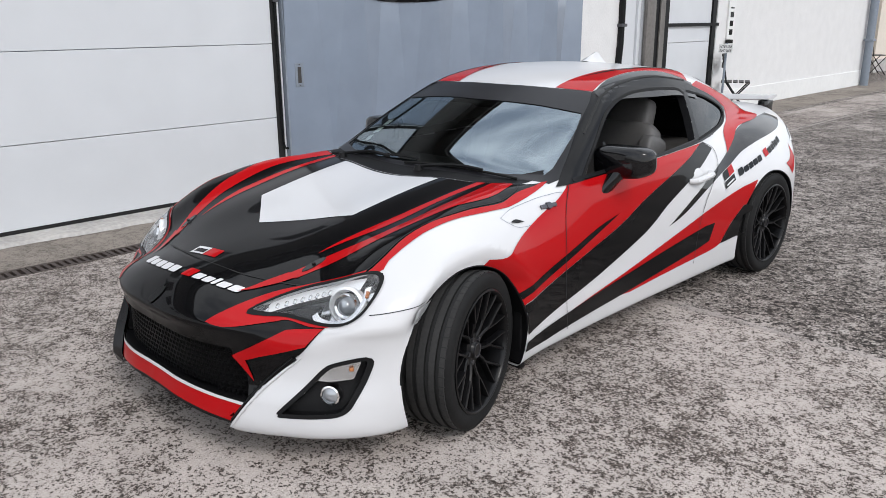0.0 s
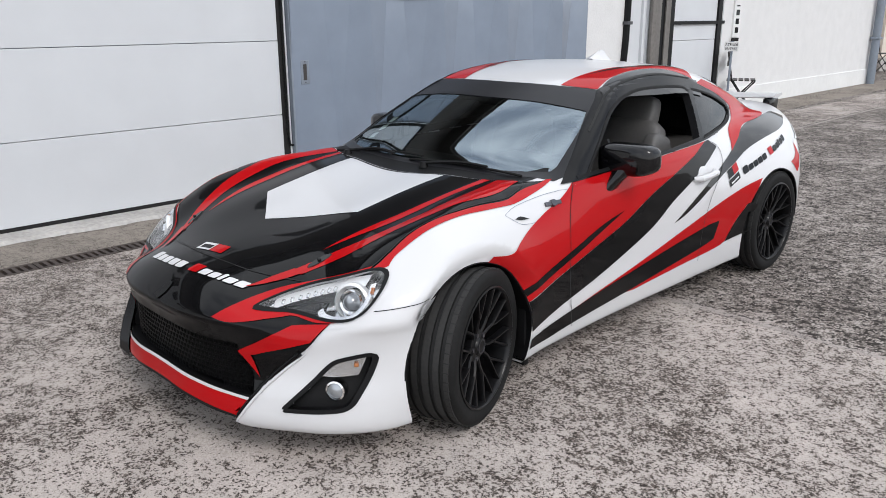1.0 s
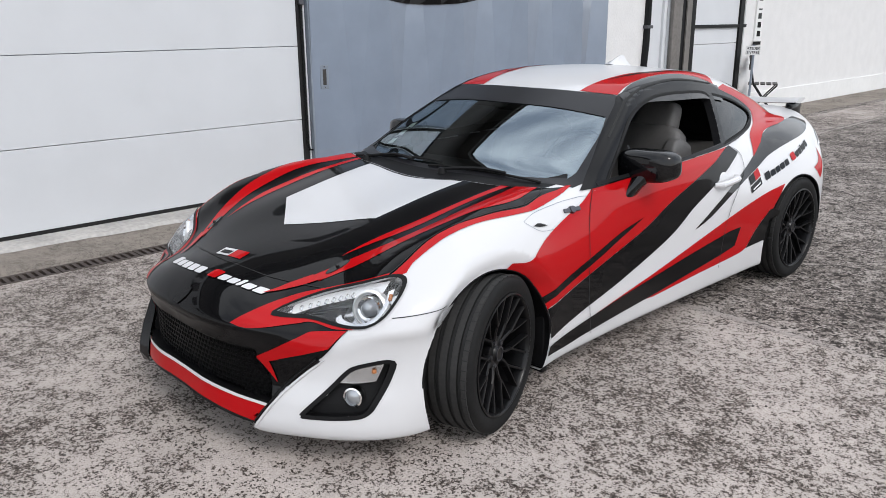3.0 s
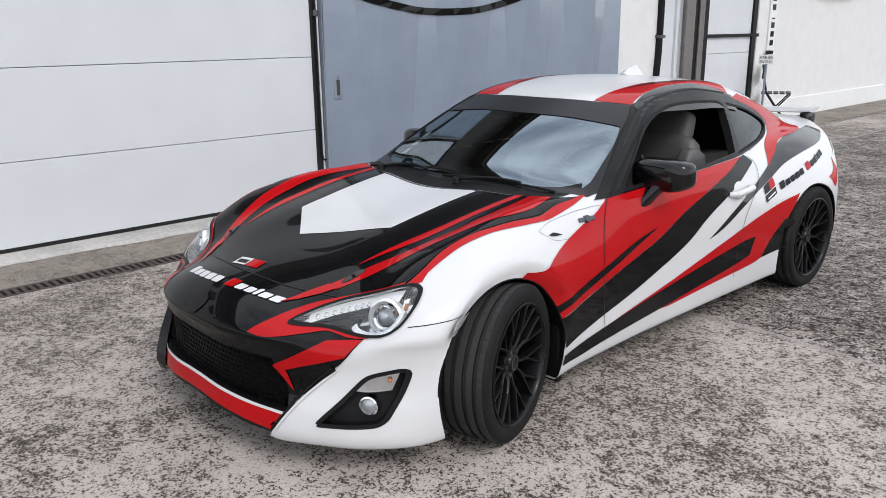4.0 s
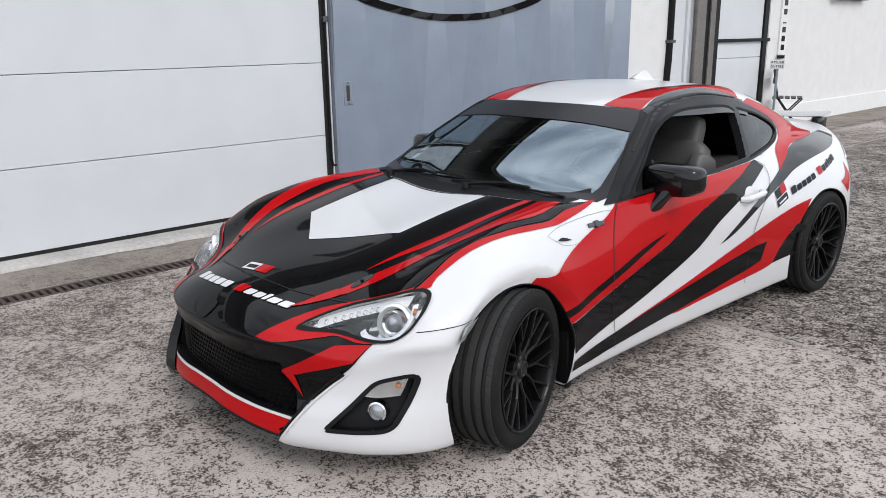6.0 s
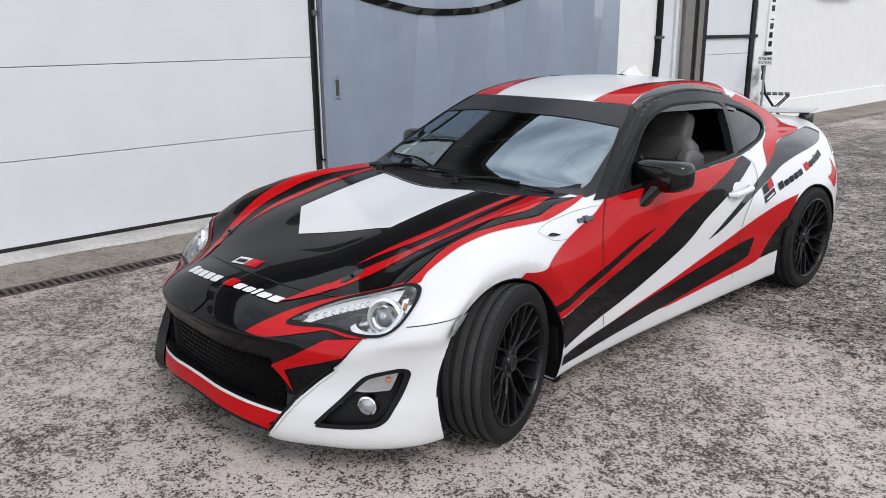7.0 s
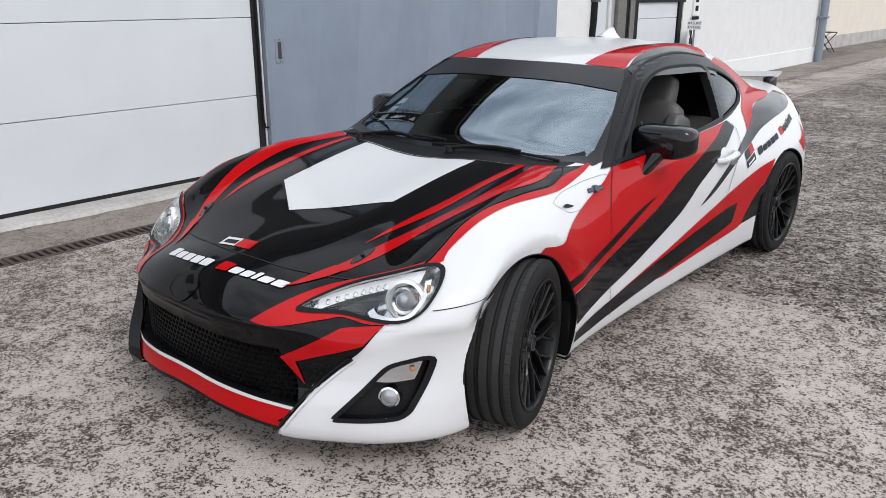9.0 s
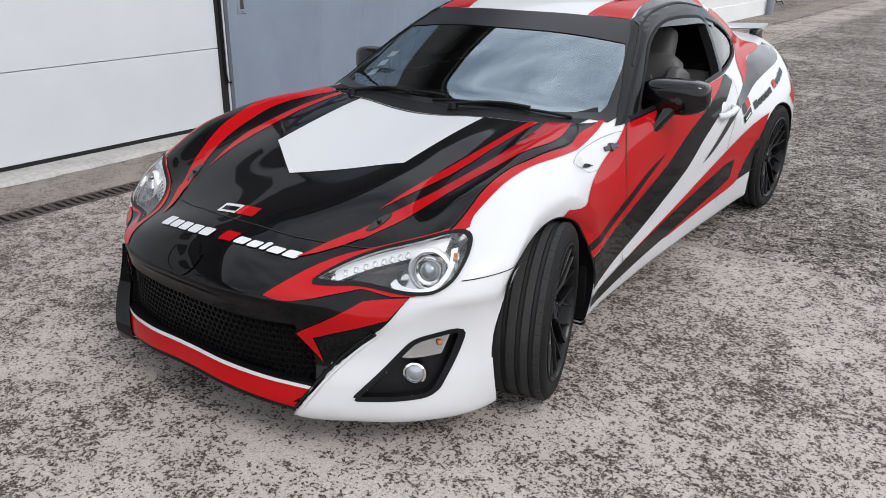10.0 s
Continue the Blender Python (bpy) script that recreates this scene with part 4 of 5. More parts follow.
both("wide_stripe", outline([(0.348, -0.575), (0.415, -0.456), (0.456, -0.373), (0.53, -0.20), (0.575, 0.03), (0.572, 0.21), (0.53, 0.42)], [(0.62, 0.45), (0.66, 0.30), (0.675, 0.17), (0.652, 0.03), (0.61, -0.15), (0.53, -0.345), (0.462, -0.452), (0.405, -0.54)], [(0.405, -0.54), (0.348, -0.575)]), "top", RED, hood, 0.0028, label="wide red stripe")
both("stripe_tip", outline([(0.396, -0.492), (0.352, -0.567), (0.318, -0.655)], [(0.318, -0.655), (0.365, -0.588), (0.407, -0.534), (0.441, -0.484)], [(0.441, -0.484), (0.396, -0.492)], step=0.01), "top", RED, bumper, 0.0078, grid=0.012, label="red tip of the hood stripe")
both("lamp_corner", outline([(0.596, -0.401), (0.638, -0.403)], [(0.638, -0.403), (0.656, -0.377)], [(0.656, -0.377), (0.616, -0.375)], [(0.616, -0.375), (0.596, -0.401)], step=0.01), "top", BLACK, car, 0.0024, grid=0.012, label="black wrap corner above the lamp")
both("fender_stripe", outline([(0.60, -0.432), (0.672, -0.385), (0.685, -0.31), (0.681, -0.21), (0.684, -0.07), (0.702, 0.05), (0.708, 0.24), (0.676, 0.41), (0.668, 0.57)], [(0.682, 0.59), (0.714, 0.36), (0.731, 0.15), (0.714, -0.04), (0.711, -0.18), (0.707, -0.30), (0.709, -0.35), (0.60, -0.432)]), "top", RED, car, 0.0028, label="red fender stripe")
# nose
NOSE_TOP = [(-0.52, 0.605), (-0.33, 0.622), (-0.2, 0.636), (0.0, 0.645), (0.2, 0.636), (0.33, 0.622), (0.52, 0.605)]
CUT = [(0.668, 0.51), (0.635, 0.45), (0.565, 0.372), (0.495, 0.292), (0.478, 0.25)]
decal("black_nose_wrap", outline(NOSE_TOP, [(0.52, 0.605), (0.60, 0.56), (0.668, 0.51)], CUT[:1] + [(0.635, 0.45), (0.61, 0.42)], [(0.61, 0.42), (0.405, 0.42)], [(0.405, 0.427), (0.0, 0.436), (-0.405, 0.427)], [(-0.405, 0.42), (-0.61, 0.42)], [(-0.61, 0.42), (-0.635, 0.45), (-0.668, 0.51)], [(-0.668, 0.51), (-0.60, 0.56), (-0.52, 0.605)]), "front", BLACK, bumper, lift=0.0042, holes=[LAMP, flip(LAMP)], grid=0.013, label="glossy black nose wrap")
both("black_corner_wrap", outline([(0.40, 0.424), (0.612, 0.424)], [(0.612, 0.424), (0.565, 0.372), (0.495, 0.292), (0.478, 0.25)], [(0.478, 0.25), (0.463, 0.25)], [(0.463, 0.25), (0.44, 0.345), (0.40, 0.424)]), "front", BLACK, bumper, 0.0036, grid=0.014, label="black bumper corner")
both("lamp_surround", outline([(0.325, 0.508), (0.36, 0.54), (0.385, 0.562), (0.43, 0.583), (0.50, 0.603), (0.60, 0.636), (0.675, 0.666)], [(0.675, 0.666), (0.68, 0.513)], [(0.68, 0.513), (0.62, 0.508), (0.54, 0.518), (0.50, 0.512), (0.39, 0.50), (0.325, 0.508)], step=0.01), "front", RED, bumper, 0.0064, holes=[LAMP], grid=0.012, label="red headlight surround")
both("arrow", outline([(0.405, 0.40), (0.56, 0.495)], [(0.56, 0.495), (0.668, 0.508)], [(0.668, 0.508), (0.63, 0.452)], [(0.63, 0.452), (0.448, 0.39)], [(0.448, 0.39), (0.47, 0.312)], [(0.47, 0.312), (0.405, 0.40)], step=0.01), "front", RED, bumper, 0.0074, grid=0.013, label="red arrow shape")
# flanks
both("red_panel", outline([(0.077, 0.637), (0.169, 0.626), (0.253, 0.659), (0.446, 0.722), (0.572, 0.764), (0.662, 0.813)], [(0.662, 0.813), (1.109, 0.826), (1.368, 0.832), (1.659, 0.84), (1.855, 0.844)], [(1.855, 0.844), (1.695, 0.804), (1.252, 0.685), (0.973, 0.581), (0.631, 0.487), (0.328, 0.408)], arch_run(0, 20, 75)), "side", RED, car, 0.0024, label="red flank panel")
both("black_pinstripe", outline([(0.99, 0.641), (0.816, 0.608), (0.588, 0.544), (0.262, 0.455)], [(0.262, 0.455), (0.283, 0.427)], [(0.283, 0.427), (0.591, 0.513), (0.82, 0.586), (0.99, 0.641)]), "side", BLACK, car, 0.0038, label="thin black stripe")
both("black_band", outline([(1.855, 0.844), (1.695, 0.804), (1.252, 0.685), (0.973, 0.581), (0.631, 0.487), (0.325, 0.405)], arch_run(0, 20, 0), [(0.318, 0.272), (0.56, 0.33), (0.851, 0.396), (1.209, 0.509), (1.417, 0.613), (1.708, 0.717), (1.964, 0.806)], [(1.964, 0.806), (1.891, 0.845)], [(1.891, 0.845), (1.855, 0.844)]), "side", BLACK, car, 0.0034, label="broad black stripe")
both("red_sill_stripe", outline([(0.594, 0.275), (1.086, 0.356), (1.577, 0.458), (1.892, 0.53), (2.145, 0.576), (2.328, 0.602)], arch_run(1, 135, 155), [(2.337, 0.437), (2.209, 0.479), (2.153, 0.452), (2.062, 0.39), (1.969, 0.301)], [(1.969, 0.301), (1.824, 0.279), (1.111, 0.239)], [(1.111, 0.239), (0.594, 0.275)]), "side", RED, car, 0.0016, label="red sill stripe")
both("black_sill_stripe", outline([(0.316, 0.238), (0.623, 0.281), (1.086, 0.34), (1.791, 0.429)], [(1.791, 0.429), (1.894, 0.432)], [(1.894, 0.432), (1.847, 0.34)], [(1.847, 0.34), (1.65, 0.309), (1.1, 0.25), (0.617, 0.213), (0.45, 0.198), (0.306, 0.197)]), "side", BLACK, car, 0.003, label="black sill stripe")
both("black_wedge", outline([(2.337, 0.437), (2.209, 0.479), (2.153, 0.452), (2.062, 0.39), (1.969, 0.301)], [(1.969, 0.301), (2.311, 0.322)], arch_run(1, 174, 156)), "side", BLACK, car, 0.0028, label="black wedge before the wheel")
both("black_swoosh", outline([(1.435, 0.498), (1.647, 0.596), (1.831, 0.669), (2.079, 0.754), (2.227, 0.812), (2.385, 0.86), (2.619, 0.888), (2.939, 0.899)], [(2.939, 0.899), (3.031, 0.864)], [(3.031, 0.864), (2.817, 0.827), (2.504, 0.798), (2.277, 0.762), (2.108, 0.712), (1.938, 0.666), (1.768, 0.611), (1.565, 0.532), (1.435, 0.498)]), "side", GLOSS, car, 0.002, grid=0.016, label="black swoosh over the haunch")
both("red_pillar_stripe", outline([(2.116, 0.765), (2.226, 0.86), (2.411, 0.912), (2.476, 0.955), (2.45, 0.985), (2.32, 1.045), (2.071, 1.118)], [(2.2, 1.13), (2.45, 1.065), (2.749, 0.975), (2.815, 0.903), (2.431, 0.87), (2.254, 0.817), (2.116, 0.765)]), "side", RED, car, 0.003, grid=0.016, label="red stripe on the rear pillar")
both("red_tail_flash", outline([(2.70, 0.645), (2.77, 0.66), (2.82, 0.69), (2.846, 0.74)], [(2.846, 0.74), (2.88, 0.66)], [(2.88, 0.66), (2.80, 0.585), (2.775, 0.575)], [(2.775, 0.575), (2.745, 0.61), (2.70, 0.645)]), "side", RED, car, 0.002, label="red flash behind the wheel")
FRAME = outline([(0.597, 0.807), (0.669, 0.85), (0.88, 0.993), (1.07, 1.1), (1.17, 1.148), (1.34, 1.178), (1.66, 1.19), (1.98, 1.145), (2.09, 1.11), (2.28, 1.055), (2.421, 0.997)], [(2.421, 0.997), (2.45, 0.955), (2.4, 0.92)], [(2.4, 0.92), (2.247, 0.886), (1.875, 0.849), (1.368, 0.836), (0.597, 0.807)])
both("window_surround", FRAME, "side", BLACK, car, 0.0046, holes=[SIDE_WINDOW, QUARTER], grid=0.018, label="black window surround and pillar")
both("roof_rail", outline([(0.518, 1.145), (0.478, 1.34), (0.472, 1.66), (0.50, 2.0), (0.50, 2.09)], [(0.555, 2.07), (0.575, 1.66), (0.58, 1.34), (0.58, 1.12)], [(0.58, 1.12), (0.518, 1.145)]), "top", GLOSS, roof, 0.0042, grid=0.018, label="black roof rail")
both("roof_stripe", outline([(0.315, 1.12), (0.33, 1.26), (0.355, 1.46), (0.40, 1.66), (0.40, 2.1)], [(0.50, 2.05), (0.468, 1.66), (0.472, 1.34), (0.505, 1.15)], [(0.505, 1.15), (0.40, 1.13), (0.315, 1.12)]), "top", RED, roof, 0.0022, label="red roof stripe")
both("roof_line", outline([(0.35, 1.27), (0.375, 1.46), (0.415, 1.70), (0.415, 2.08)], [(0.438, 2.08), (0.437, 1.70), (0.398, 1.46), (0.35, 1.27)]), "top", BLACK, roof, 0.0036, label="thin black roof line")

# ---- seams ----
line("hood_seam", HOOD_LINE, "top", SEAM, hood, 0.004, lift=0.0062)
for s in (1, -1):
    line("hood_seam", [(s * x, y) for x, y in HOOD_EDGE], "top", SEAM, hood, 0.0035, lift=0.0036)
    line("door_seam", DOOR_FRONT, "side", SEAM, panels["door", s], 0.0035, s, 0.004)
    line("door_seam", DOOR_REAR, "side", SEAM, panels["door", s], 0.0035, s, 0.004)
    line("bumper_seam", [(-0.45, 0.556), (-0.40, 0.561), (-0.345, 0.566), (-0.27, 0.572)], "side", SEAM, bumper, 0.0025, s, 0.0016)
    line("belt_trim", [(0.697, 0.823), (1.099, 0.836), (1.368, 0.841), (1.659, 0.85), (1.832, 0.858)], "side", PLASTIC, panels["door", s], 0.014, s, 0.006)
    for run, w in (([(0.768, 0.828), (0.925, 0.94), (1.105, 1.057), (1.3, 1.115), (1.52, 1.128), (1.83, 1.114), (1.91, 1.085)], 0.012), ([(1.96, 1.094), (2.19, 1.048), (2.375, 0.985), (2.41, 0.953), (2.381, 0.927), (2.245, 0.895), (1.862, 0.862)], 0.012)):
        line("window_seal", run, "side", RUBBER, car, w, s, 0.006)
    line("roof_gutter", [(0.9, 0.985), (1.07, 1.083), (1.17, 1.13), (1.34, 1.168), (1.66, 1.183), (2, 1.145)], "side", SEAM, car, 0.006, s, 0.006)
    vent = outline([(0.211, 0.754), (0.288, 0.767), (0.459, 0.781), (0.613, 0.791)], [(0.613, 0.791), (0.639, 0.77), (0.584, 0.735), (0.364, 0.699), (0.263, 0.72), (0.211, 0.754)])
    line("vent_outline", [tuple(q) for q in vent[::3]] + [tuple(vent[0])], "side", STEELGREY, panels["fender", s], 0.0016, s, 0.0012)
    decal("vent_slot", outline([(0.255, 0.731), (0.294, 0.734), (0.344, 0.718)], [(0.344, 0.718), (0.297, 0.721), (0.255, 0.731)], step=0.006), "side", SEAM, panels["fender", s], s, 0.004, grid=0.01)
    place, n = at_skin(0.51, 0.749, "side", s)
    bm = bmesh.new()
    add_box(bm, (-0.045, -0.009, 0), (0.045, 0.009, 0.010), 0.003)
    bmesh.ops.create_cone(bm, cap_ends=True, segments=16, radius1=0.017, radius2=0.014, depth=0.014, matrix=Matrix.Translation((0, 0, 0.007)))
    ob = turned(part("fender_badge", bm, GUNMETAL, panels["fender", s], "dark metal fender badge"), place, n)
    ob.matrix_basis = ob.matrix_basis @ pose(0, 0, 0, 0, 0, 90 if s > 0 else -90) @ pose(0, 0, 0, 0, 0, -90)

# ---- marks of the livery, as plain shapes ----
def slanted(a, b, h, lean):
    """A slanted block from a to b along its foot, h high."""
    a, b = np.array(a), np.array(b)
    t = (b - a) / np.linalg.norm(b - a)
    up = np.array([-t[1], t[0]]) * h + t * lean
    return outline([a, b], [b, b + up], [b + up, a + up], [a + up, a], step=0.004)


WORD = (1.12, 1.0, 0.92, 0.98, 0.98, 0, 1.08, 0.86, 0.76, 0.36, 0.86, 0.88)
TALL = (1.0, 0.78, 0.78, 0.78, 0.78, 0, 1.0, 0.74, 0.74, 0.95, 0.74, 0.80)


def word_marks(a, b, high, place):
    """A row of plain rounded blocks from a to b, one for each sign of the livery's words."""
    a, b = np.array(a), np.array(b)
    total = sum(w or 0.55 for w in WORD) + 0.16 * (len(WORD) - 1)
    run = 0.0
    for k, (w, h) in enumerate(zip(WORD, TALL)):
        if w:
            p, q = a + (b - a) * run / total, a + (b - a) * (run + w) / total
            place(soft(slanted(p, q, high * h, high * 0.16), 2), k == 6)
        run += (w or 0.55) + 0.16


def front_mark(loop, red):
    bent = loop.copy()
    bent[:, 1] += 0.05 * (loop[:, 0] / 0.3) ** 2
    decal("letter_bar", bent, "top", RED if red else WHITE, bumper, lift=0.0078, grid=0.012)


word_marks((-0.223, -0.749627), (0.324, -0.71832), 0.042, front_mark)
for s in (1, -1):
    word_marks((2.151, 0.639), (2.726, 0.764), 0.036, lambda loop, red: decal("letter_bar", loop, "side", RED if red else BLACK, car, s, 0.004, grid=0.02))
decal("badge_mark", slanted((-0.075, -0.615), (0.0, -0.605), 0.05, 0.0), "top", WHITE, hood, lift=0.0068, grid=0.02)
decal("badge_mark", slanted((-0.064, -0.603), (-0.006, -0.595), 0.024, 0.0), "top", BLACK, hood, lift=0.0082, grid=0.02)
decal("badge_mark", slanted((0.002, -0.605), (0.072, -0.595), 0.05, 0.0), "top", RED, hood, lift=0.0068, grid=0.02)
for s in (1, -1):
    decal("badge_mark", slanted((1.989, 0.636), (2.049, 0.652), 0.04, 0.01), "side", BLACK, car, s, 0.004, grid=0.02)
    decal("badge_mark", slanted((2.049, 0.652), (2.108, 0.67), 0.04, 0.01), "side", RED, car, s, 0.004, grid=0.02)
    decal("badge_mark", slanted((1.991, 0.594), (2.107, 0.628), 0.034, 0.006), "side", BLACK, car, s, 0.004, grid=0.02)
    decal("badge_mark", slanted((2.007, 0.607), (2.09, 0.632), 0.008, 0.002), "side", WHITE, car, s, 0.0052, grid=0.02)

# ---- nose: emblem hollow, mouth, lip, lamps ----
emblem = [(0.066 * math.cos(radians(a)), 0.553 + 0.042 * math.sin(radians(a))) for a in range(-200, 21, 20)]
dish = np.array([(0.058 * math.cos(radians(a)), 0.553 + 0.036 * math.sin(radians(a))) for a in range(0, 360, 10)])
decal("emblem_dish", dish, "front", BLACK, bumper, lift=0.0068, grid=0.012, label="blank black emblem disc")
line("emblem_rim", emblem, "front", BLACK, bumper, 0.012, lift=0.0085)
bowl("mouth", grown(MOUTH, 0.004), "front", PLASTIC, bumper, 0.10, label="black air intake", shrink=0.94)
bm = bmesh.new()
r = 0.0125
for i in range(-22, 23):
    for j in range(0, 13):
        cx, cz = i * r * 1.732 + (j % 2) * r * 0.866, 0.254 + j * r * 1.5
        if within(grown(MOUTH, 0.004), [(cx, cz)])[0]:
            y0 = float(NOSE(np.array([abs(cx)]))[0]) + 0.035
            ring = [(cx + r * q * math.cos(radians(a + 30)), y0 + d, cz + r * q * math.sin(radians(a + 30))) for q, d in ((0.99, 0.0), (0.72, 0.0), (0.72, 0.012)) for a in range(0, 360, 60)]
            vs = [bm.verts.new(q) for q in ring]
            for o in (0, 6):
                for k in range(6):
                    bm.faces.new((vs[o + k], vs[o + (k + 1) % 6], vs[o + 6 + (k + 1) % 6], vs[o + 6 + k]))
part("grille_mesh", bm, PLASTIC, bumper, "black honeycomb grille", smooth=0)
bm = box((-0.17, 0, 0), (0.17, 0.012, 0.075), 0.006)
ob = part("plate_panel", bm, PLASTIC, bumper, "plain black plate holder")
ob.location = (0, -0.815, 0.44)
lip_top = [(-0.472, 0.232), (-0.36, 0.247), (-0.24, 0.257), (0.0, 0.266), (0.24, 0.257), (0.36, 0.247), (0.472, 0.232)]
lip_low = [(0.415, 0.172), (0.26, 0.196), (0.0, 0.212), (-0.26, 0.196), (-0.415, 0.172)]
decal("lip", outline(lip_top, [(0.472, 0.232), (0.415, 0.172)], lip_low, [(-0.415, 0.172), (-0.472, 0.232)]), "front", RED, bumper, lift=0.008, grid=0.016, label="glossy red front lip")
# black strip: shadow below the lip put in as colour
decal("lip_underside", outline(lip_low[::-1], [(0.415, 0.172), (0.405, 0.158)], [(0.405, 0.158), (0.0, 0.198), (-0.405, 0.158)], [(-0.405, 0.158), (-0.415, 0.172)]), "front", PLASTIC, bumper, lift=0.002, grid=0.02)
line("lip_trim", lip_top, "front", WHITE, bumper, 0.010, lift=0.011, label="white trim line")


for s in (1, -1):
    cut = [(s * (float(CUT_X(np.array(z))) + 0.013), z) for z in (0.168, 0.20, 0.25, 0.29, 0.33, 0.37, 0.41)]
    p, n = lay(spline(cut, 0.02), "front", 1, 0.002)
    p = smoothed(p)
    part("blade_edge", tube(p, [0.003] + [0.005] * (len(p) - 2) + [0.002], 8), WHITE if s > 0 else BLACK, bumper, "raised bumper edge", 50)
    inner = [(s * (float(CUT_X(np.array(z))) - 0.004), z) for z in (0.172, 0.20, 0.25, 0.29, 0.33, 0.37, 0.41)]
    p, n = lay(spline(inner, 0.02), "front", 1, 0.002)
    p = smoothed(p)
    part("blade_inner", tube(p, 0.010, 8), BLACK, bumper, "black inner face of the bumper edge", 50)
far = outline([(-0.40, 0.14), (-0.535, 0.14)], [(-0.535, 0.14), (-0.605, 0.25), (-0.655, 0.40)], [(-0.655, 0.40), (-0.565, 0.37), (-0.478, 0.25), (-0.40, 0.14)])
decal("black_blade", far, "front", BLACK, bumper, 1, 0.0065, grid=0.012, label="black bumper blade")
bm = bmesh.new()
rows = []
for z in np.linspace(0.15, 0.40, 12):
    cut = float(CUT_X(np.array(max(z, 0.15))))
    run, _ = lay([(-(cut + 0.012), z), (-(cut - 0.11 * (0.41 - z) / 0.26), z)], "front", 1, 0.014)
    rows.append([bm.verts.new(q) for q in (run[0] + (0, 0.02, 0), run[0] - (0, 0.012, 0), run[1])])
for a, b in zip(rows, rows[1:]):
    for k in (0, 1):
        bm.faces.new((a[k], a[k + 1], b[k + 1], b[k]))
bmesh.ops.recalc_face_normals(bm, faces=bm.faces)
part("blade_face", bm, BLACK, bumper, "black inner face of the far blade", 40)


def headlight(s):
    """A swept lamp: a dark bowl, a projector, a row of lights, chrome and a clear cover."""
    loop = LAMP if s > 0 else flip(LAMP)
    lamp = bowl("headlight", grown(loop, 0.003), "front", HOUSING, bumper, 0.05, label="swept headlight with a projector lens", shrink=0.86)
    decal("lamp_rim", grown(loop, 0.022), "front", WHITE, bumper, 1, 0.001, holes=[grown(loop, 0.001)], grid=0.012, label="white flange round the lamp")
    decal("lamp_gasket", grown(loop, 0.006), "front", PLASTIC, lamp, 1, 0.0078, holes=[grown(loop, -0.0025)], grid=0.012, label="black lamp gasket")
    dark = outline([(0.440, 0.537), (0.50, 0.552), (0.56, 0.566), (0.602, 0.574)], [(0.602, 0.574), (0.610, 0.548), (0.635, 0.526)], [(0.635, 0.526), (0.535, 0.532), (0.440, 0.537)], step=0.01)
    decal("black_trim", dark if s > 0 else flip(dark), "front", GLOSS, lamp, 1, -0.02, grid=0.014, label="gloss black lower trim")
    foot = outline([(0.62, 0.526), (0.68, 0.527), (0.722, 0.536), (0.744, 0.56)], [(0.75, 0.556), (0.727, 0.532), (0.68, 0.522), (0.62, 0.526)], step=0.01)
    decal("black_foot", foot if s > 0 else flip(foot), "front", GLOSS, lamp, 1, -0.008, grid=0.014, label="gloss black lower edge")
    c, n = at_skin(s * 0.672, 0.582, "front", 1, -0.028)
    face = (Vector((s * 0.45, -1, 0.12)).normalized() + n * 0.3).normalized()
    bm = bmesh.new()
    bmesh.ops.create_uvsphere(bm, u_segments=24, v_segments=12, radius=0.030)
    turned(part("projector_lens", bm, LENS, lamp, "clear projector lens"), c, face)
    bm = lathe([(0.030, -0.004), (0.030, 0.012), (0.038, 0.016), (0.044, 0.008), (0.046, -0.02)], 40, "Z", False)
    turned(part("projector_ring", bm, CHROME, lamp, "chrome ring"), c, face)
    bm = lathe([(0.050, -0.012), (0.056, 0.010), (0.064, 0.004), (0.066, -0.02)], 40, "Z", False)
    turned(part("reflector_ring", bm, SATIN, lamp, "satin reflector ring"), c, face)
    sweep = [(0.595, 0.545), (0.62, 0.532), (0.67, 0.527), (0.71, 0.538), (0.728, 0.565), (0.727, 0.60), (0.712, 0.632)]
    line("chrome_sweep", [(s * x, z) for x, z in sweep], "front", CHROME, lamp, 0.014, lift=-0.012, label="chrome sweep")
    top = [(0.44, 0.547), (0.50, 0.575), (0.57, 0.60), (0.63, 0.622), (0.69, 0.638)]
    line("light_strip", [(s * x, z) for x, z in top], "front", SATIN, lamp, 0.032, lift=-0.010, label="pale light strip")
    for k in range(9):
        u = k / 8
        p, n = at_skin(s * (0.445 + 0.15 * u), 0.545 + 0.055 * u, "front", 1, -0.010)
        turned(part("light_cell", box((-0.006, -0.010, 0), (0.006, 0.010, 0.006), 0.002), CHROME, lamp), p, n)
    p, n = at_skin(s * 0.728, 0.612, "front", 1, -0.008)
    turned(part("side_marker", box((-0.006, -0.012, -0.004), (0.006, 0.012, 0.004), 0.002), AMBER, lamp, "amber side marker"), p, n)
    ob = decal("lamp_cover", loop, "front", CLEAR, lamp, 1, 0.001, label="clear cover")
    ob.visible_shadow = False
    return lamp


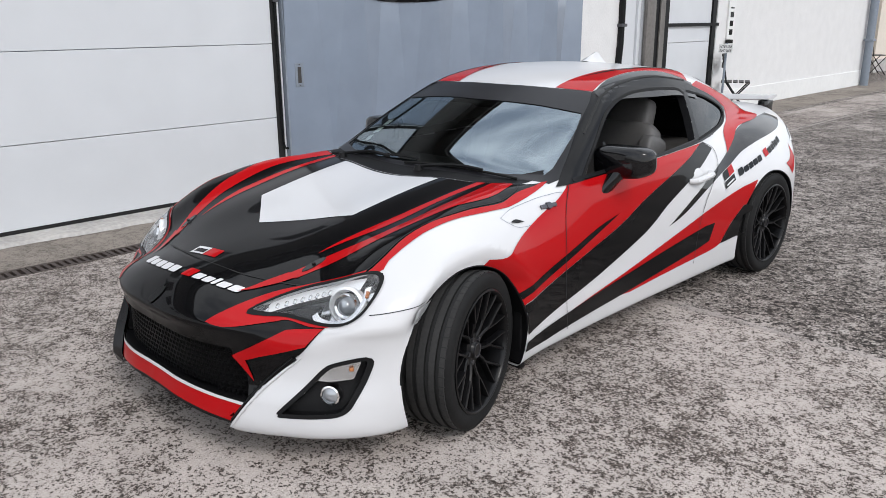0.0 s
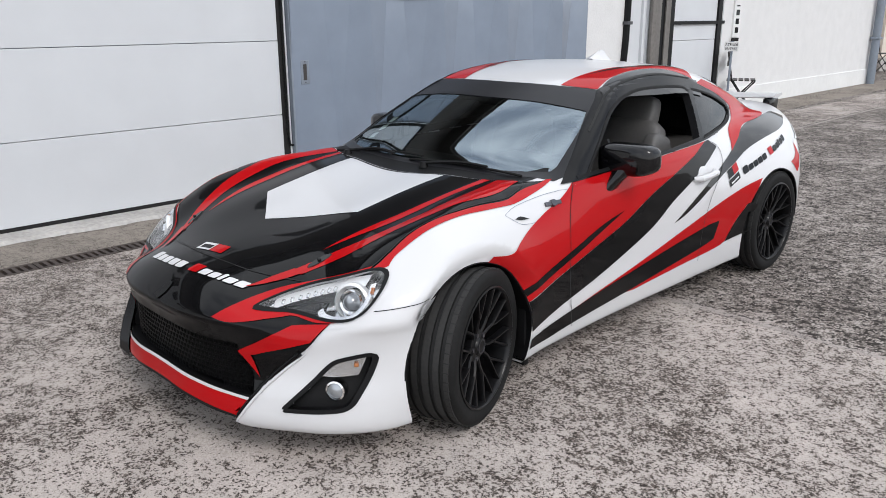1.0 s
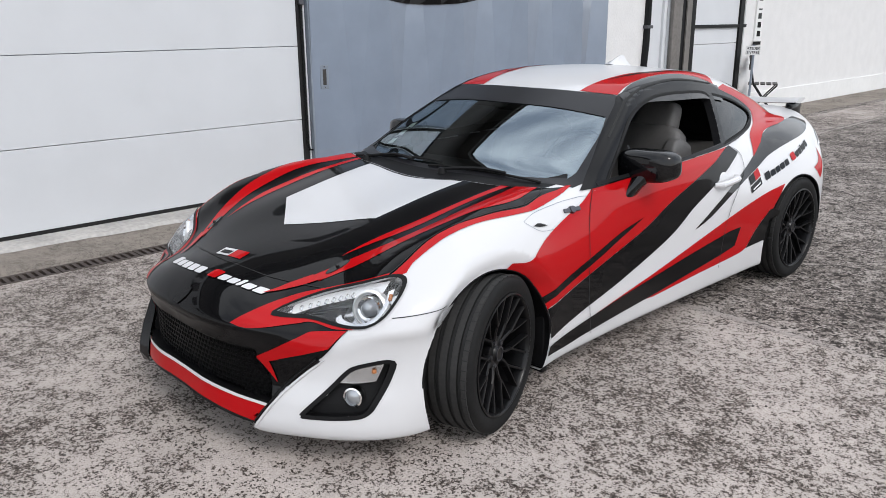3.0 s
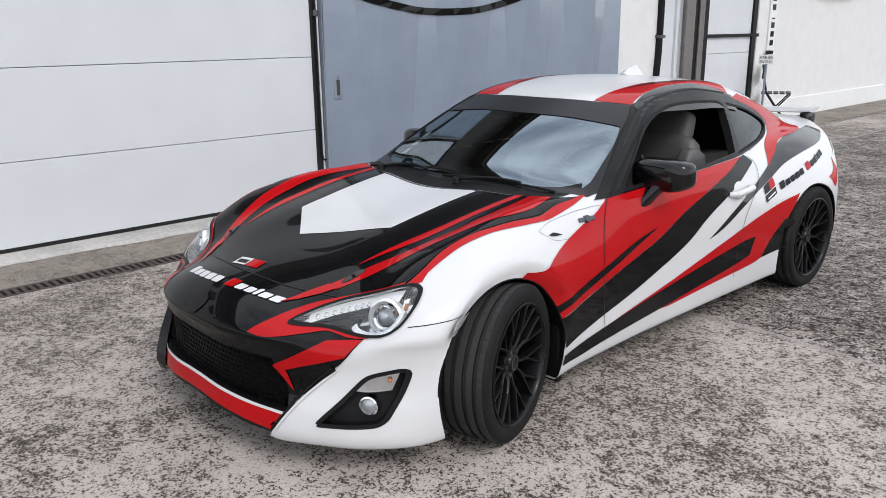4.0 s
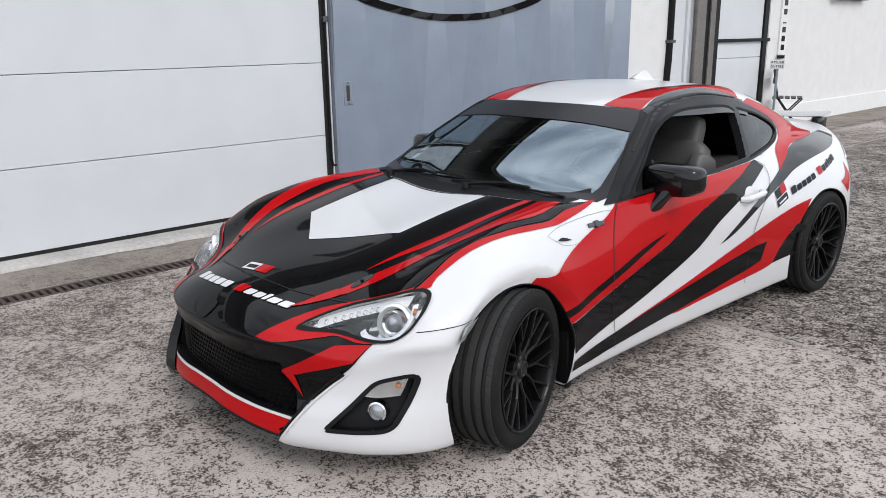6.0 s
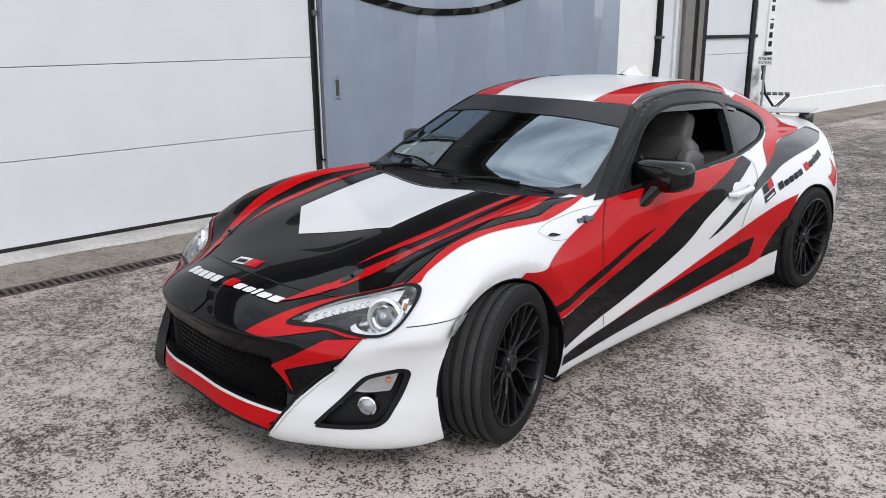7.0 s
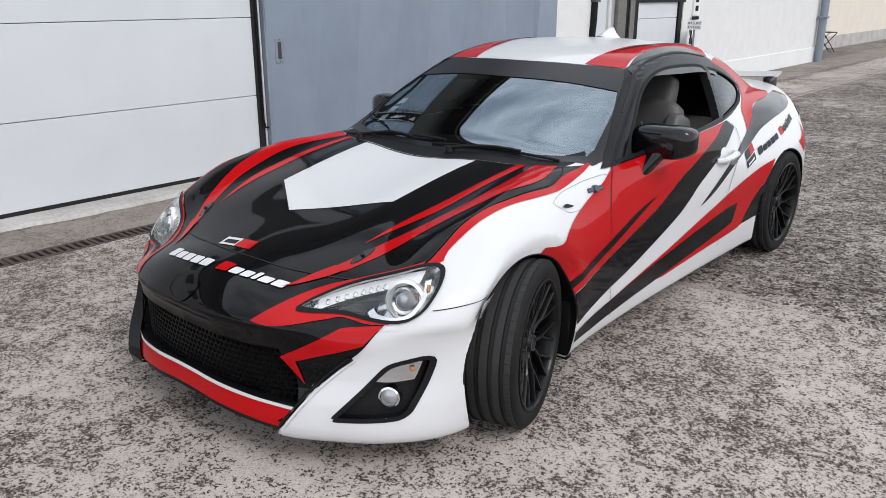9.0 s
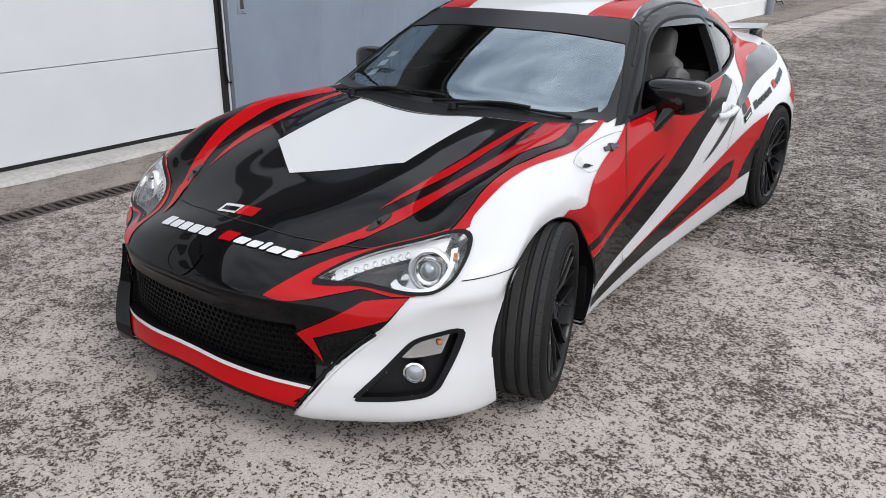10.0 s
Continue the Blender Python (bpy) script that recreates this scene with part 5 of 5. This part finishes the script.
def fog_lamp(s):
    """A three-cornered pocket with a round fog lamp and a turn signal."""
    loop = FOG if s > 0 else flip(FOG)
    pocket = bowl("fog_pocket", grown(loop, 0.003), "front", PLASTIC, bumper, 0.035, label="black fog lamp pocket", shrink=0.9)
    decal("pocket_rim", grown(loop, 0.022), "front", WHITE, bumper, 1, 0.001, holes=[grown(loop, 0.002)], grid=0.012, label="white flange round the pocket")
    edge = [tuple(q) for q in grown(loop, 0.001)]
    line("pocket_edge", edge + edge[:1], "front", PLASTIC, pocket, 0.014, 1, 0.0035)
    face = Vector((s * 0.55, -1, 0.1)).normalized()
    c, n = at_skin(s * 0.706, 0.29, "front", 1, -0.022)
    turned(part("fog_lens", lathe([(0.0, 0.010), (0.014, 0.008), (0.027, 0.0), (0.028, -0.015)], 28, "Z", False), LENS, pocket, "round fog lens"), c, face)
    turned(part("fog_ring", lathe([(0.028, -0.02), (0.028, 0.006), (0.034, 0.004), (0.037, -0.02)], 28, "Z", False), CHROME, pocket, "chrome ring"), c, face)
    sig = outline([(0.652, 0.338), (0.683, 0.374), (0.70, 0.388), (0.755, 0.402)], [(0.762, 0.398), (0.75, 0.34)], [(0.75, 0.34), (0.70, 0.334), (0.652, 0.338)], step=0.01)
    sig = sig if s > 0 else flip(sig)
    decal("signal_back", sig, "front", HOUSING, pocket, 1, -0.014, label="pale reflector")
    p, n = at_skin(s * 0.742, 0.375, "front", 1, -0.006)
    turned(part("signal_bulb", box((-0.008, -0.008, -0.006), (0.008, 0.008, 0.004), 0.004), AMBER, pocket, "amber bulb"), p, n)
    ob = decal("signal_cover", sig, "front", CLEAR, pocket, 1, -0.002, label="clear cover")
    ob.visible_shadow = False
    return pocket


for s in (1, -1):
    headlight(s), fog_lamp(s)
    mark = outline([(-0.337, 0.513), (-0.312, 0.562), (-0.243, 0.579)], [(-0.243, 0.579), (-0.268, 0.548), (-0.308, 0.512)], [(-0.308, 0.512), (-0.337, 0.513)], step=0.01)
    decal("side_reflector", mark, "side", REFLECTOR, bumper, s, 0.012, grid=0.012, label="clear side reflector")
    # hood pins
    place, n = at_skin(s * 0.445, -0.42, "top", 1, 0.0034)
    bm = bmesh.new()
    bmesh.ops.create_cone(bm, cap_ends=True, segments=20, radius1=0.03, radius2=0.027, depth=0.004)
    bmesh.ops.scale(bm, vec=(0.5, 1.7, 1), verts=bm.verts)
    bmesh.ops.create_uvsphere(bm, u_segments=10, v_segments=6, radius=0.007, matrix=Matrix.Translation((0, 0, 0.005)))
    ob = part("hood_pin", bm, GLOSS, hood, "black hood pin")
    ob.matrix_basis = Matrix.Translation(place) @ n.to_track_quat("Z", "Y").to_matrix().to_4x4() @ pose(0, 0, 0, 0, 0, -32 * s)

# ---- glass, wipers, cowl ----
def pane_of(name, loop, view, side=1, lift=-0.002, mat=None, label=""):
    ob = decal(name, loop, view, mat or GLASS, car, side, lift, grid=0.03, label=label)
    ob.visible_shadow = False
    return ob


screen = pane_of("windshield", GLAZED, "top", label="tinted windshield")
decal("screen_border", SCREEN, "top", BAND, car, 1, 0.0012, holes=[GLAZED], grid=0.02, label="dark visor band and screen border")
for s in (1, -1):
    pane_of("quarter_glass", QUARTER, "side", s, mat=SMOKED, label="smoked quarter window")
for s in (1, -1):
    reveal("window_reveal", SIDE_WINDOW, "side", LINING, car, 0.035, s)
    reveal("window_reveal", QUARTER, "side", LINING, car, 0.03, s)
reveal("screen_reveal", GLAZED, "top", PLASTIC, car, 0.03, 1, 0.0)
decal("mouth_rim", grown(MOUTH, 0.022), "front", PLASTIC, bumper, 1, 0.003, holes=[MOUTH], grid=0.014, label="black intake rim")
reveal("mouth_reveal", MOUTH, "front", PLASTIC, bumper, 0.05)
REARGLASS = outline([(-0.42, 2.3), (0.0, 2.27), (0.42, 2.3)], [(0.42, 2.3), (0.5, 2.85)], [(0.5, 2.85), (0.0, 2.93), (-0.5, 2.85)], [(-0.5, 2.85), (-0.42, 2.3)])
decal("rear_window", REARGLASS, "top", GLOSS, car, 1, 0.002, label="dark rear window")
# this pane's dark tint stands in for shade inside the cabin
pane_of("window_glass", SIDE_WINDOW, "side", -1, mat=FARGLASS, label="side window, darkened so that the cabin looks dim")
cowl = outline([(-0.63, 0.47), (-0.50, 0.415), (-0.31, 0.35), (0.0, 0.32), (0.31, 0.35), (0.50, 0.415), (0.63, 0.47)], [(0.64, 0.62), (0.625, 0.64), (0.53, 0.535), (0.38, 0.46), (0.20, 0.43), (0.0, 0.42), (-0.20, 0.43), (-0.38, 0.46), (-0.53, 0.535), (-0.625, 0.64)])
decal("cowl", cowl, "top", PLASTIC, car, 1, 0.0005, label="black plastic cowl")


def wiper(x0, x1, y1):
    a = [(x0, 0.40), ((x0 + x1) / 2, 0.455), (x1, y1)]
    p, n = lay(spline(a, 0.05), "top", 1, 0.018)
    w = part("wiper", tube(p, 0.008, 6), PLASTIC, car, "black wiper")
    blade = spline([(x0 - 0.12 if x1 > x0 else x0 + 0.12, 0.43), ((x0 + x1) / 2, 0.462), (x1 + (0.16 if x1 > x0 else -0.16), y1 + 0.03)], 0.04)
    p, n = lay(blade, "top", 1, 0.008)
    p = smoothed(p, 3)
    part("wiper_blade", tube(p, 0.006, 6), RUBBER, w)
    p, n = at_skin(x0, 0.40, "top", 1, 0.012)
    bm = bmesh.new()
    bmesh.ops.create_cone(bm, cap_ends=True, segments=14, radius1=0.022, radius2=0.016, depth=0.024, matrix=Matrix.Translation(p))
    part("wiper_pivot", bm, PLASTIC, w)


wiper(0.12, 0.42, 0.485)
wiper(-0.42, -0.12, 0.44)
# stickers on the screen
for x, y in ((-0.50, 0.70), (-0.49, 0.76), (-0.51, 0.64)):
    decal("screen_sticker", outline([(x - 0.025, y - 0.02), (x + 0.02, y - 0.02)], [(x + 0.02, y - 0.02), (x + 0.02, y + 0.02)], [(x + 0.02, y + 0.02), (x - 0.025, y + 0.02)], [(x - 0.025, y + 0.02), (x - 0.025, y - 0.02)]), "top", STICKER, screen, 1, -0.004, label="small pale sticker")

# roof fin
bm = bmesh.new()
prof = [(1.80, 0.004), (1.86, 0.036), (1.905, 0.056), (1.935, 0.056), (1.965, 0.03), (1.985, 0.004)]
rows = []
for y, h in prof:
    z = float(cast([(0, y, 1.5)], (0, 0, -1))[0][0, 2])
    w = 0.026 if h < 0.01 else 0.026 - 0.3 * h
    rows.append([bm.verts.new(q) for q in ((-0.028, y, z - 0.004), (-w, y, z + h * 0.4), (-0.004, y, z + h), (0.004, y, z + h), (w, y, z + h * 0.4), (0.028, y, z - 0.004))])
for a, b in zip(rows, rows[1:]):
    for k in range(5):
        bm.faces.new((a[k], a[k + 1], b[k + 1], b[k]))
bmesh.ops.recalc_face_normals(bm, faces=bm.faces)
part("roof_fin", bm, WHITE, roof, "white shark-fin aerial", smooth=40)

# boot spoiler
bm = bmesh.new()
for x in np.linspace(-0.5, 0.5, 25):
    y = 3.37 - 0.16 * (abs(x) / 0.5) ** 2.2
    z = 0.932 + 0.03 * (abs(x) / 0.5) ** 2
    [bm.verts.new((x, y + dy, z + dz)) for dy, dz in ((-0.07, 0.0), (-0.01, 0.018), (0.07, 0.022), (0.08, 0.012), (0.0, -0.012))]
bm.verts.ensure_lookup_table()
for i in range(24):
    for k in range(5):
        bm.faces.new([bm.verts[5 * i + k], bm.verts[5 * i + (k + 1) % 5], bm.verts[5 * i + 5 + (k + 1) % 5], bm.verts[5 * i + 5 + k]])
bm.faces.new([bm.verts[k] for k in range(5)]), bm.faces.new([bm.verts[120 + k] for k in range(5)])
bmesh.ops.recalc_face_normals(bm, faces=bm.faces)
spoiler = part("spoiler", bm, WHITE, car, "white boot spoiler with black uprights", smooth=40)
for s in (1, -1):
    part("upright", box((s * 0.44 - 0.02, 3.18, 0.84), (s * 0.44 + 0.03, 3.31, 0.948), 0.008), GLOSS, spoiler, "black upright")
    lampend = outline([(2.98, 0.76), (3.047, 0.807), (3.22, 0.8)], [(3.22, 0.8), (3.25, 0.73)], [(3.25, 0.73), (2.93, 0.746), (2.98, 0.76)])
    decal("tail_light", lampend, "side", SATIN, car, s, 0.004, label="clear tail lamp")

# ---- mirrors and door handles ----
for s in (1, -1):
    bm = bmesh.new()
    bmesh.ops.create_uvsphere(bm, u_segments=28, v_segments=18, radius=1)
    for v in bm.verts:
        x, y, z = v.co
        sq = lambda q: math.copysign(abs(q) ** 0.5, q)
        v.co = (s * (0.797 + 0.130 * sq(x) - 0.01 * z), 1.0 + 0.075 * sq(y) * (1 if y < 0 else 0.45) + 0.05 * (x * 0.4 if s else 0), 0.872 + 0.070 * sq(z) * (1.0 - 0.12 * x) + 0.012 * x)
    mirror = part("mirror", bm, GLOSS, car, "gloss black door mirror", smooth=60)
    glass = box((s * 0.79 - 0.115, 1.037, 0.83), (s * 0.79 + 0.115, 1.041, 0.925), 0.0)
    part("mirror_glass", glass, CHROME, mirror, "mirror glass")
    bm = bmesh.new()
    rows = []
    for u, half, deep in ((0.0, 0.075, 0.030), (0.35, 0.058, 0.028), (0.7, 0.050, 0.027), (1.0, 0.052, 0.028)):
        cx, cy, cz = 0.735 + 0.04 * u + 0.015 * u * u, 0.905 + 0.075 * u, 0.722 + 0.115 * u ** 0.85
        rows.append([bm.verts.new((s * (cx + 0.03 * math.cos(a) * (1 + u)), cy + half * math.sin(a), cz + deep * 0.3 * math.cos(a))) for a in np.linspace(0, 2 * math.pi, 14, endpoint=False)])
    for a, b in zip(rows, rows[1:]):
        for k in range(14):
            bm.faces.new((a[k], a[(k + 1) % 14], b[(k + 1) % 14], b[k]))
    bmesh.ops.recalc_face_normals(bm, faces=bm.faces)
    part("mirror_arm", bm, GLOSS, mirror, "black mirror arm", smooth=60)
    a, n = at_skin(1.628, 0.687, "side", s, 0.0)
    b, _ = at_skin(1.858, 0.696, "side", s, 0.0)
    cup, _ = at_skin(1.727, 0.695, "side", s, 0.001)
    bm = bmesh.new()
    bmesh.ops.create_uvsphere(bm, u_segments=20, v_segments=10, radius=1)
    bmesh.ops.scale(bm, vec=(0.06, 0.045, 0.006), verts=bm.verts)
    turned(part("handle_cup", bm, WHITE, panels["door", s]), cup, n)
    o = Vector((s * 0.034, 0, 0))
    part("door_handle", tube([a, a + o * 0.8 + (b - a) * 0.12, a + o + (b - a) * 0.5, a + o * 0.8 + (b - a) * 0.88, b], [0.013, 0.016, 0.016, 0.017, 0.015], 10), WHITE, panels["door", s], "white door handle")
    # front corner pane beside the mirror
    line("corner_bar", [(0.984, 0.835), (0.992, 0.89), (0.995, 0.945)], "side", PLASTIC, car, 0.016, s, 0.003)

# ---- wheels ----
def wheel(place, s, steer):
    """A low tyre with grooves on a black many-spoked rim, with disc and hub."""
    w = new("wheel")
    w.parent = car
    w.matrix_basis = pose(*place, 0, 0, steer + (0 if s > 0 else 180))
    tagged(w, "black multi-spoke alloy wheel with a low-profile tyre")
    R = 0.292
    prof = [(0.228, -0.098), (0.245, -0.103), (0.262, -0.106), (0.275, -0.104), (0.284, -0.098), (R - 0.003, -0.090)]
    for g in (-0.062, -0.022, 0.022, 0.062):
        prof += [(R, g - 0.0075), (R - 0.008, g - 0.0055), (R - 0.008, g + 0.0055), (R, g + 0.0075)]
    prof += [(R - 0.003, 0.090), (0.284, 0.098), (0.275, 0.104), (0.262, 0.106), (0.245, 0.104), (0.230, 0.100)]
    tyre = part("tyre", lathe(prof, 96), RUBBER, w, "black low-profile tyre", smooth=35)
    # black rings laid in the grooves put their shade into colour
    for g in (-0.062, -0.022, 0.022, 0.062):
        part("groove_shade", lathe([(R - 0.0065, g - 0.0057), (R - 0.0060, g - 0.0057), (R - 0.0060, g + 0.0057), (R - 0.0065, g + 0.0057)], 96), SEAM, tyre, smooth=0)
    # black bars stand in for shaded cuts across the shoulders
    bm = bmesh.new()
    for k in range(54):
        for sgn in (1, -1):
            c = pose(0, 0, 0, 6.667 * k + (3 if sgn < 0 else 0)) @ pose(sgn * 0.0805, 0, R - 0.0048)
            vs = bmesh.ops.create_cube(bm, size=1)["verts"]
            bmesh.ops.transform(bm, matrix=c @ Matrix.Diagonal((0.0215, 0.0040, 0.0125, 1)), verts=vs)
    for a0, a1 in ((-0.09, -0.0698), (-0.0542, -0.0298), (-0.0142, 0.0142), (0.0298, 0.0542), (0.0698, 0.09)):
        part("tread_rib", lathe([(R - 0.004, a0), (R + 0.001, a0 + 0.001), (R + 0.001, a1 - 0.001), (R - 0.004, a1)], 96), TREAD, tyre, "grey worn tread rib", smooth=30)
    tagged(part("tread_pattern", bm, SEAM, tyre, smooth=0), kind="stuff")
    rim = part("rim", lathe([(0.231, -0.095), (0.231, 0.092), (0.229, 0.104), (0.223, 0.106), (0.219, 0.102), (0.216, 0.088), (0.207, 0.03), (0.20, -0.09)], 72), RIM, w, "black alloy rim", smooth=35)

    def add_bar(bm, path):
        """A tapered spoke bar along (radius, outwards, degrees, half width) places, with a chamfered face."""
        ring = []
        for rad, xx, ang, t in path:
            d = Vector((0, math.sin(radians(ang)), math.cos(radians(ang))))
            n = Vector((0, d.z, -d.y))
            ring.append([bm.verts.new(d * rad + n * q * t + Vector((xx + h, 0, 0))) for q, h in ((-1, -0.026), (1, -0.026), (1, -0.006), (0.55, 0.0), (-0.55, 0.0), (-1, -0.006))])
        for p, q in zip(ring, ring[1:]):
            for j in range(6):
                bm.faces.new((p[j], p[(j + 1) % 6], q[(j + 1) % 6], q[j]))
        bm.faces.new(ring[0][::-1]), bm.faces.new(ring[-1])

    for k in range(10):
        bm = bmesh.new()
        lean = 4 if k % 2 else -4
        add_bar(bm, [(0.048, 0.066, lean, 0.0085), (0.085, 0.074, lean, 0.0066), (0.118, 0.081, 0, 0.0072)])
        for sg in (1, -1):
            add_bar(bm, [(0.112, 0.080, sg * 1.0, 0.0058), (0.150, 0.087, sg * 5.5, 0.0048), (0.190, 0.093, sg * 8.2, 0.0048), (0.219, 0.098, sg * 8.8, 0.0062)])
        bmesh.ops.recalc_face_normals(bm, faces=bm.faces)
        ob = part("spoke", bm, RIM, rim, smooth=25)
        ob.matrix_basis = pose(0, 0, 0, 36 * k + 8)
    part("hub", lathe([(0.0, 0.078), (0.026, 0.077), (0.030, 0.072), (0.034, 0.066), (0.060, 0.062), (0.066, 0.03), (0.06, -0.02), (0.0, -0.02)], 32, closed=False), RIM, rim, "hub with round cap", smooth=30)
    part("cap_ring", lathe([(0.0235, 0.077), (0.0235, 0.0805), (0.028, 0.0805), (0.028, 0.073)], 32), GUNMETAL, rim, "grey cap ring")
    for k in range(5):
        bm = bmesh.new()
        c = pose(0, 0, 0, 72 * k + 18) @ pose(0.062, 0, 0.047, 0, 90)
        bmesh.ops.create_cone(bm, cap_ends=True, segments=6, radius1=0.009, radius2=0.009, depth=0.016, matrix=c)
        part("wheel_nut", bm, GUNMETAL, rim)
    part("backing_plate", lathe([(0.0, -0.034), (0.20, -0.034), (0.20, -0.03), (0.0, -0.03)], 40, closed=False), LINING, w, "dark backing plate")
    part("brake_disc", lathe([(0.07, -0.005), (0.145, -0.005), (0.145, 0.012), (0.07, 0.012)], 48), DISC, w, "steel brake disc", smooth=30)
    part("caliper", box((-0.02, -0.15, -0.06), (0.03, -0.095, 0.06), 0.01), GUNMETAL, w, "grey brake caliper")
    return w


for s in (1, -1):
    for a, x, st in ((-0.027, 0.764, 17.5), (2.535, 0.742, 0)):
        wheel((s * x, a, 0.3135), s, st)
        run, _ = lay(arch_run(0 if a < 1 else 1, 2, 176, ARCH + 0.001), "side", s, -0.002)
        part("arch_lip", tube(run, 0.004, 6), PLASTIC, car, "black arch lip")
        rim_run, _ = lay(arch_run(0 if a < 1 else 1, -32, 212, ARCH), "side", s, -0.001)
        bm = bmesh.new()
        rows = [[bm.verts.new((q[0], q[1], max(q[2], 0.12))), bm.verts.new((s * 0.50, q[1], max(q[2], 0.12))), bm.verts.new((s * 0.49, a + (q[1] - a) * 0.1, 0.308))] for q in rim_run]
        for p, q in zip(rows, rows[1:]):
            bm.faces.new((p[0], p[1], q[1], q[0])), bm.faces.new((p[1], p[2], q[2], q[1]))
        part("arch_liner", bm, PLASTIC, car, "black wheel arch liner", smooth=40)
        part("mud_guard", box((min(s * 0.48, s * 0.795), a + 0.325, 0.12), (max(s * 0.48, s * 0.795), a + 0.36, 0.36), 0.006), PLASTIC, car, "black mud guard")

# ---- cabin ----
part("cabin_floor", box((-0.72, 0.45, 0.20), (0.72, 2.7, 0.24)), LINING, car, "dark cabin floor")
dash = bmesh.new()
rows = []
for y, z in ((0.50, 0.55), (0.50, 0.80), (0.72, 0.825), (0.86, 0.80), (0.90, 0.72), (0.86, 0.55)):
    rows.append([dash.verts.new((x, y + 0.10 * (abs(x) / 0.66) ** 2, z - 0.03 * (abs(x) / 0.66) ** 2)) for x in np.linspace(-0.655, 0.655, 15)])
for p, q in zip(rows, rows[1:]):
    for k in range(14):
        dash.faces.new((p[k], p[k + 1], q[k + 1], q[k]))
part("dashboard", dash, LINING, car, "dark dashboard")
part("instrument_hood", box((0.22, 0.74, 0.80), (0.52, 0.90, 0.865), 0.03), LINING, car)
bm = bmesh.new()
ring = [(0.182 * math.cos(radians(a)), 0.182 * math.sin(radians(a)), 0) for a in range(0, 360, 12)]
add_tube(bm, ring, 0.015, 8, True)
for a in (200, 340, 90):
    add_tube(bm, [(0, 0, -0.03), (0.17 * math.cos(radians(a)), 0.17 * math.sin(radians(a)), 0)], 0.012, 6)
bmesh.ops.create_uvsphere(bm, u_segments=14, v_segments=8, radius=0.055, matrix=Matrix.Translation((0, 0, -0.03)) @ Matrix.Diagonal((1, 1, 0.5, 1)))
ob = part("steering_wheel", bm, LINING, car, "dark steering wheel")
ob.matrix_basis = pose(0.37, 1.02, 0.80, -65, 0, 180)


def seat(x):
    """A bucket seat with bolsters and a headrest."""
    st = new("seat")
    st.parent = car
    st.matrix_basis = pose(x, 1.32, 0.26)
    tagged(st, "grey leather bucket seat")

    def pad(name, size, place, tilt, bulge=0.35):
        bm = bmesh.new()
        bmesh.ops.create_cube(bm, size=1)
        bmesh.ops.subdivide_edges(bm, edges=bm.edges[:], cuts=6, use_grid_fill=True)
        for v in bm.verts:
            d = v.co * 2
            l = max(abs(d.x), abs(d.y), abs(d.z))
            k = (abs(d.x) ** 5 + abs(d.y) ** 5 + abs(d.z) ** 5) ** 0.2
            v.co = Vector((d.x * size[0], d.y * size[1], d.z * size[2])) * (l / k) / 2
        ob = part(name, bm, LEATHER, st, smooth=60)
        ob.matrix_basis = pose(*place, tilt)
    pad("cushion", (0.40, 0.50, 0.16), (0, 0, 0.14), 8)
    pad("backrest", (0.40, 0.14, 0.56), (0, 0.30, 0.42), -18)
    pad("side_bolster", (0.09, 0.20, 0.48), (0.19, 0.25, 0.40), -18)
    pad("side_bolster", (0.09, 0.20, 0.48), (-0.19, 0.25, 0.40), -18)
    pad("headrest", (0.25, 0.10, 0.19), (0, 0.40, 0.715), -14)
    for sx in (0.06, -0.06):
        part("headrest_post", tube([(sx, 0.39, 0.60), (sx, 0.40, 0.72)], 0.007, 6), CHROME, st)
    return st


for x in (0.37, -0.37):
    seat(x)
# added dark sheet: keeps daylight from showing through the far quarter window
decal("quarter_mask", grown(QUARTER, 0.004), "side", LINING, car, -1, -0.012, grid=0.03, label="dark sheet added to shut out light at the far quarter window")
both("pillar_trim", FRAME, "side", LINING, car, -0.014, holes=[grown(SIDE_WINDOW, 0.004), grown(QUARTER, 0.004)], grid=0.03, label="dark inner pillar trim")
part("parcel_shelf", box((-0.56, 2.42, 0.76), (0.56, 2.75, 0.80), 0.01), LINING, car, "dark parcel shelf")
part("rear_bench", box((-0.55, 2.0, 0.3), (0.55, 2.45, 0.78), 0.06), LEATHER, car, "grey rear bench")
# seatback added as a screen against the bright view past the bench
bm = box((-0.55, 2.40, 0.30), (0.55, 2.44, 0.82), 0.02)
add_box(bm, (-0.44, 2.405, 0.80), (0.44, 2.435, 1.0), 0.03)
part("rear_seatback", bm, LINING, car, "dark rear seatback")
part("inner_mirror", box((-0.11, 1.0, 1.045), (0.11, 1.025, 1.10), 0.012), LINING, car, "dark inner mirror")
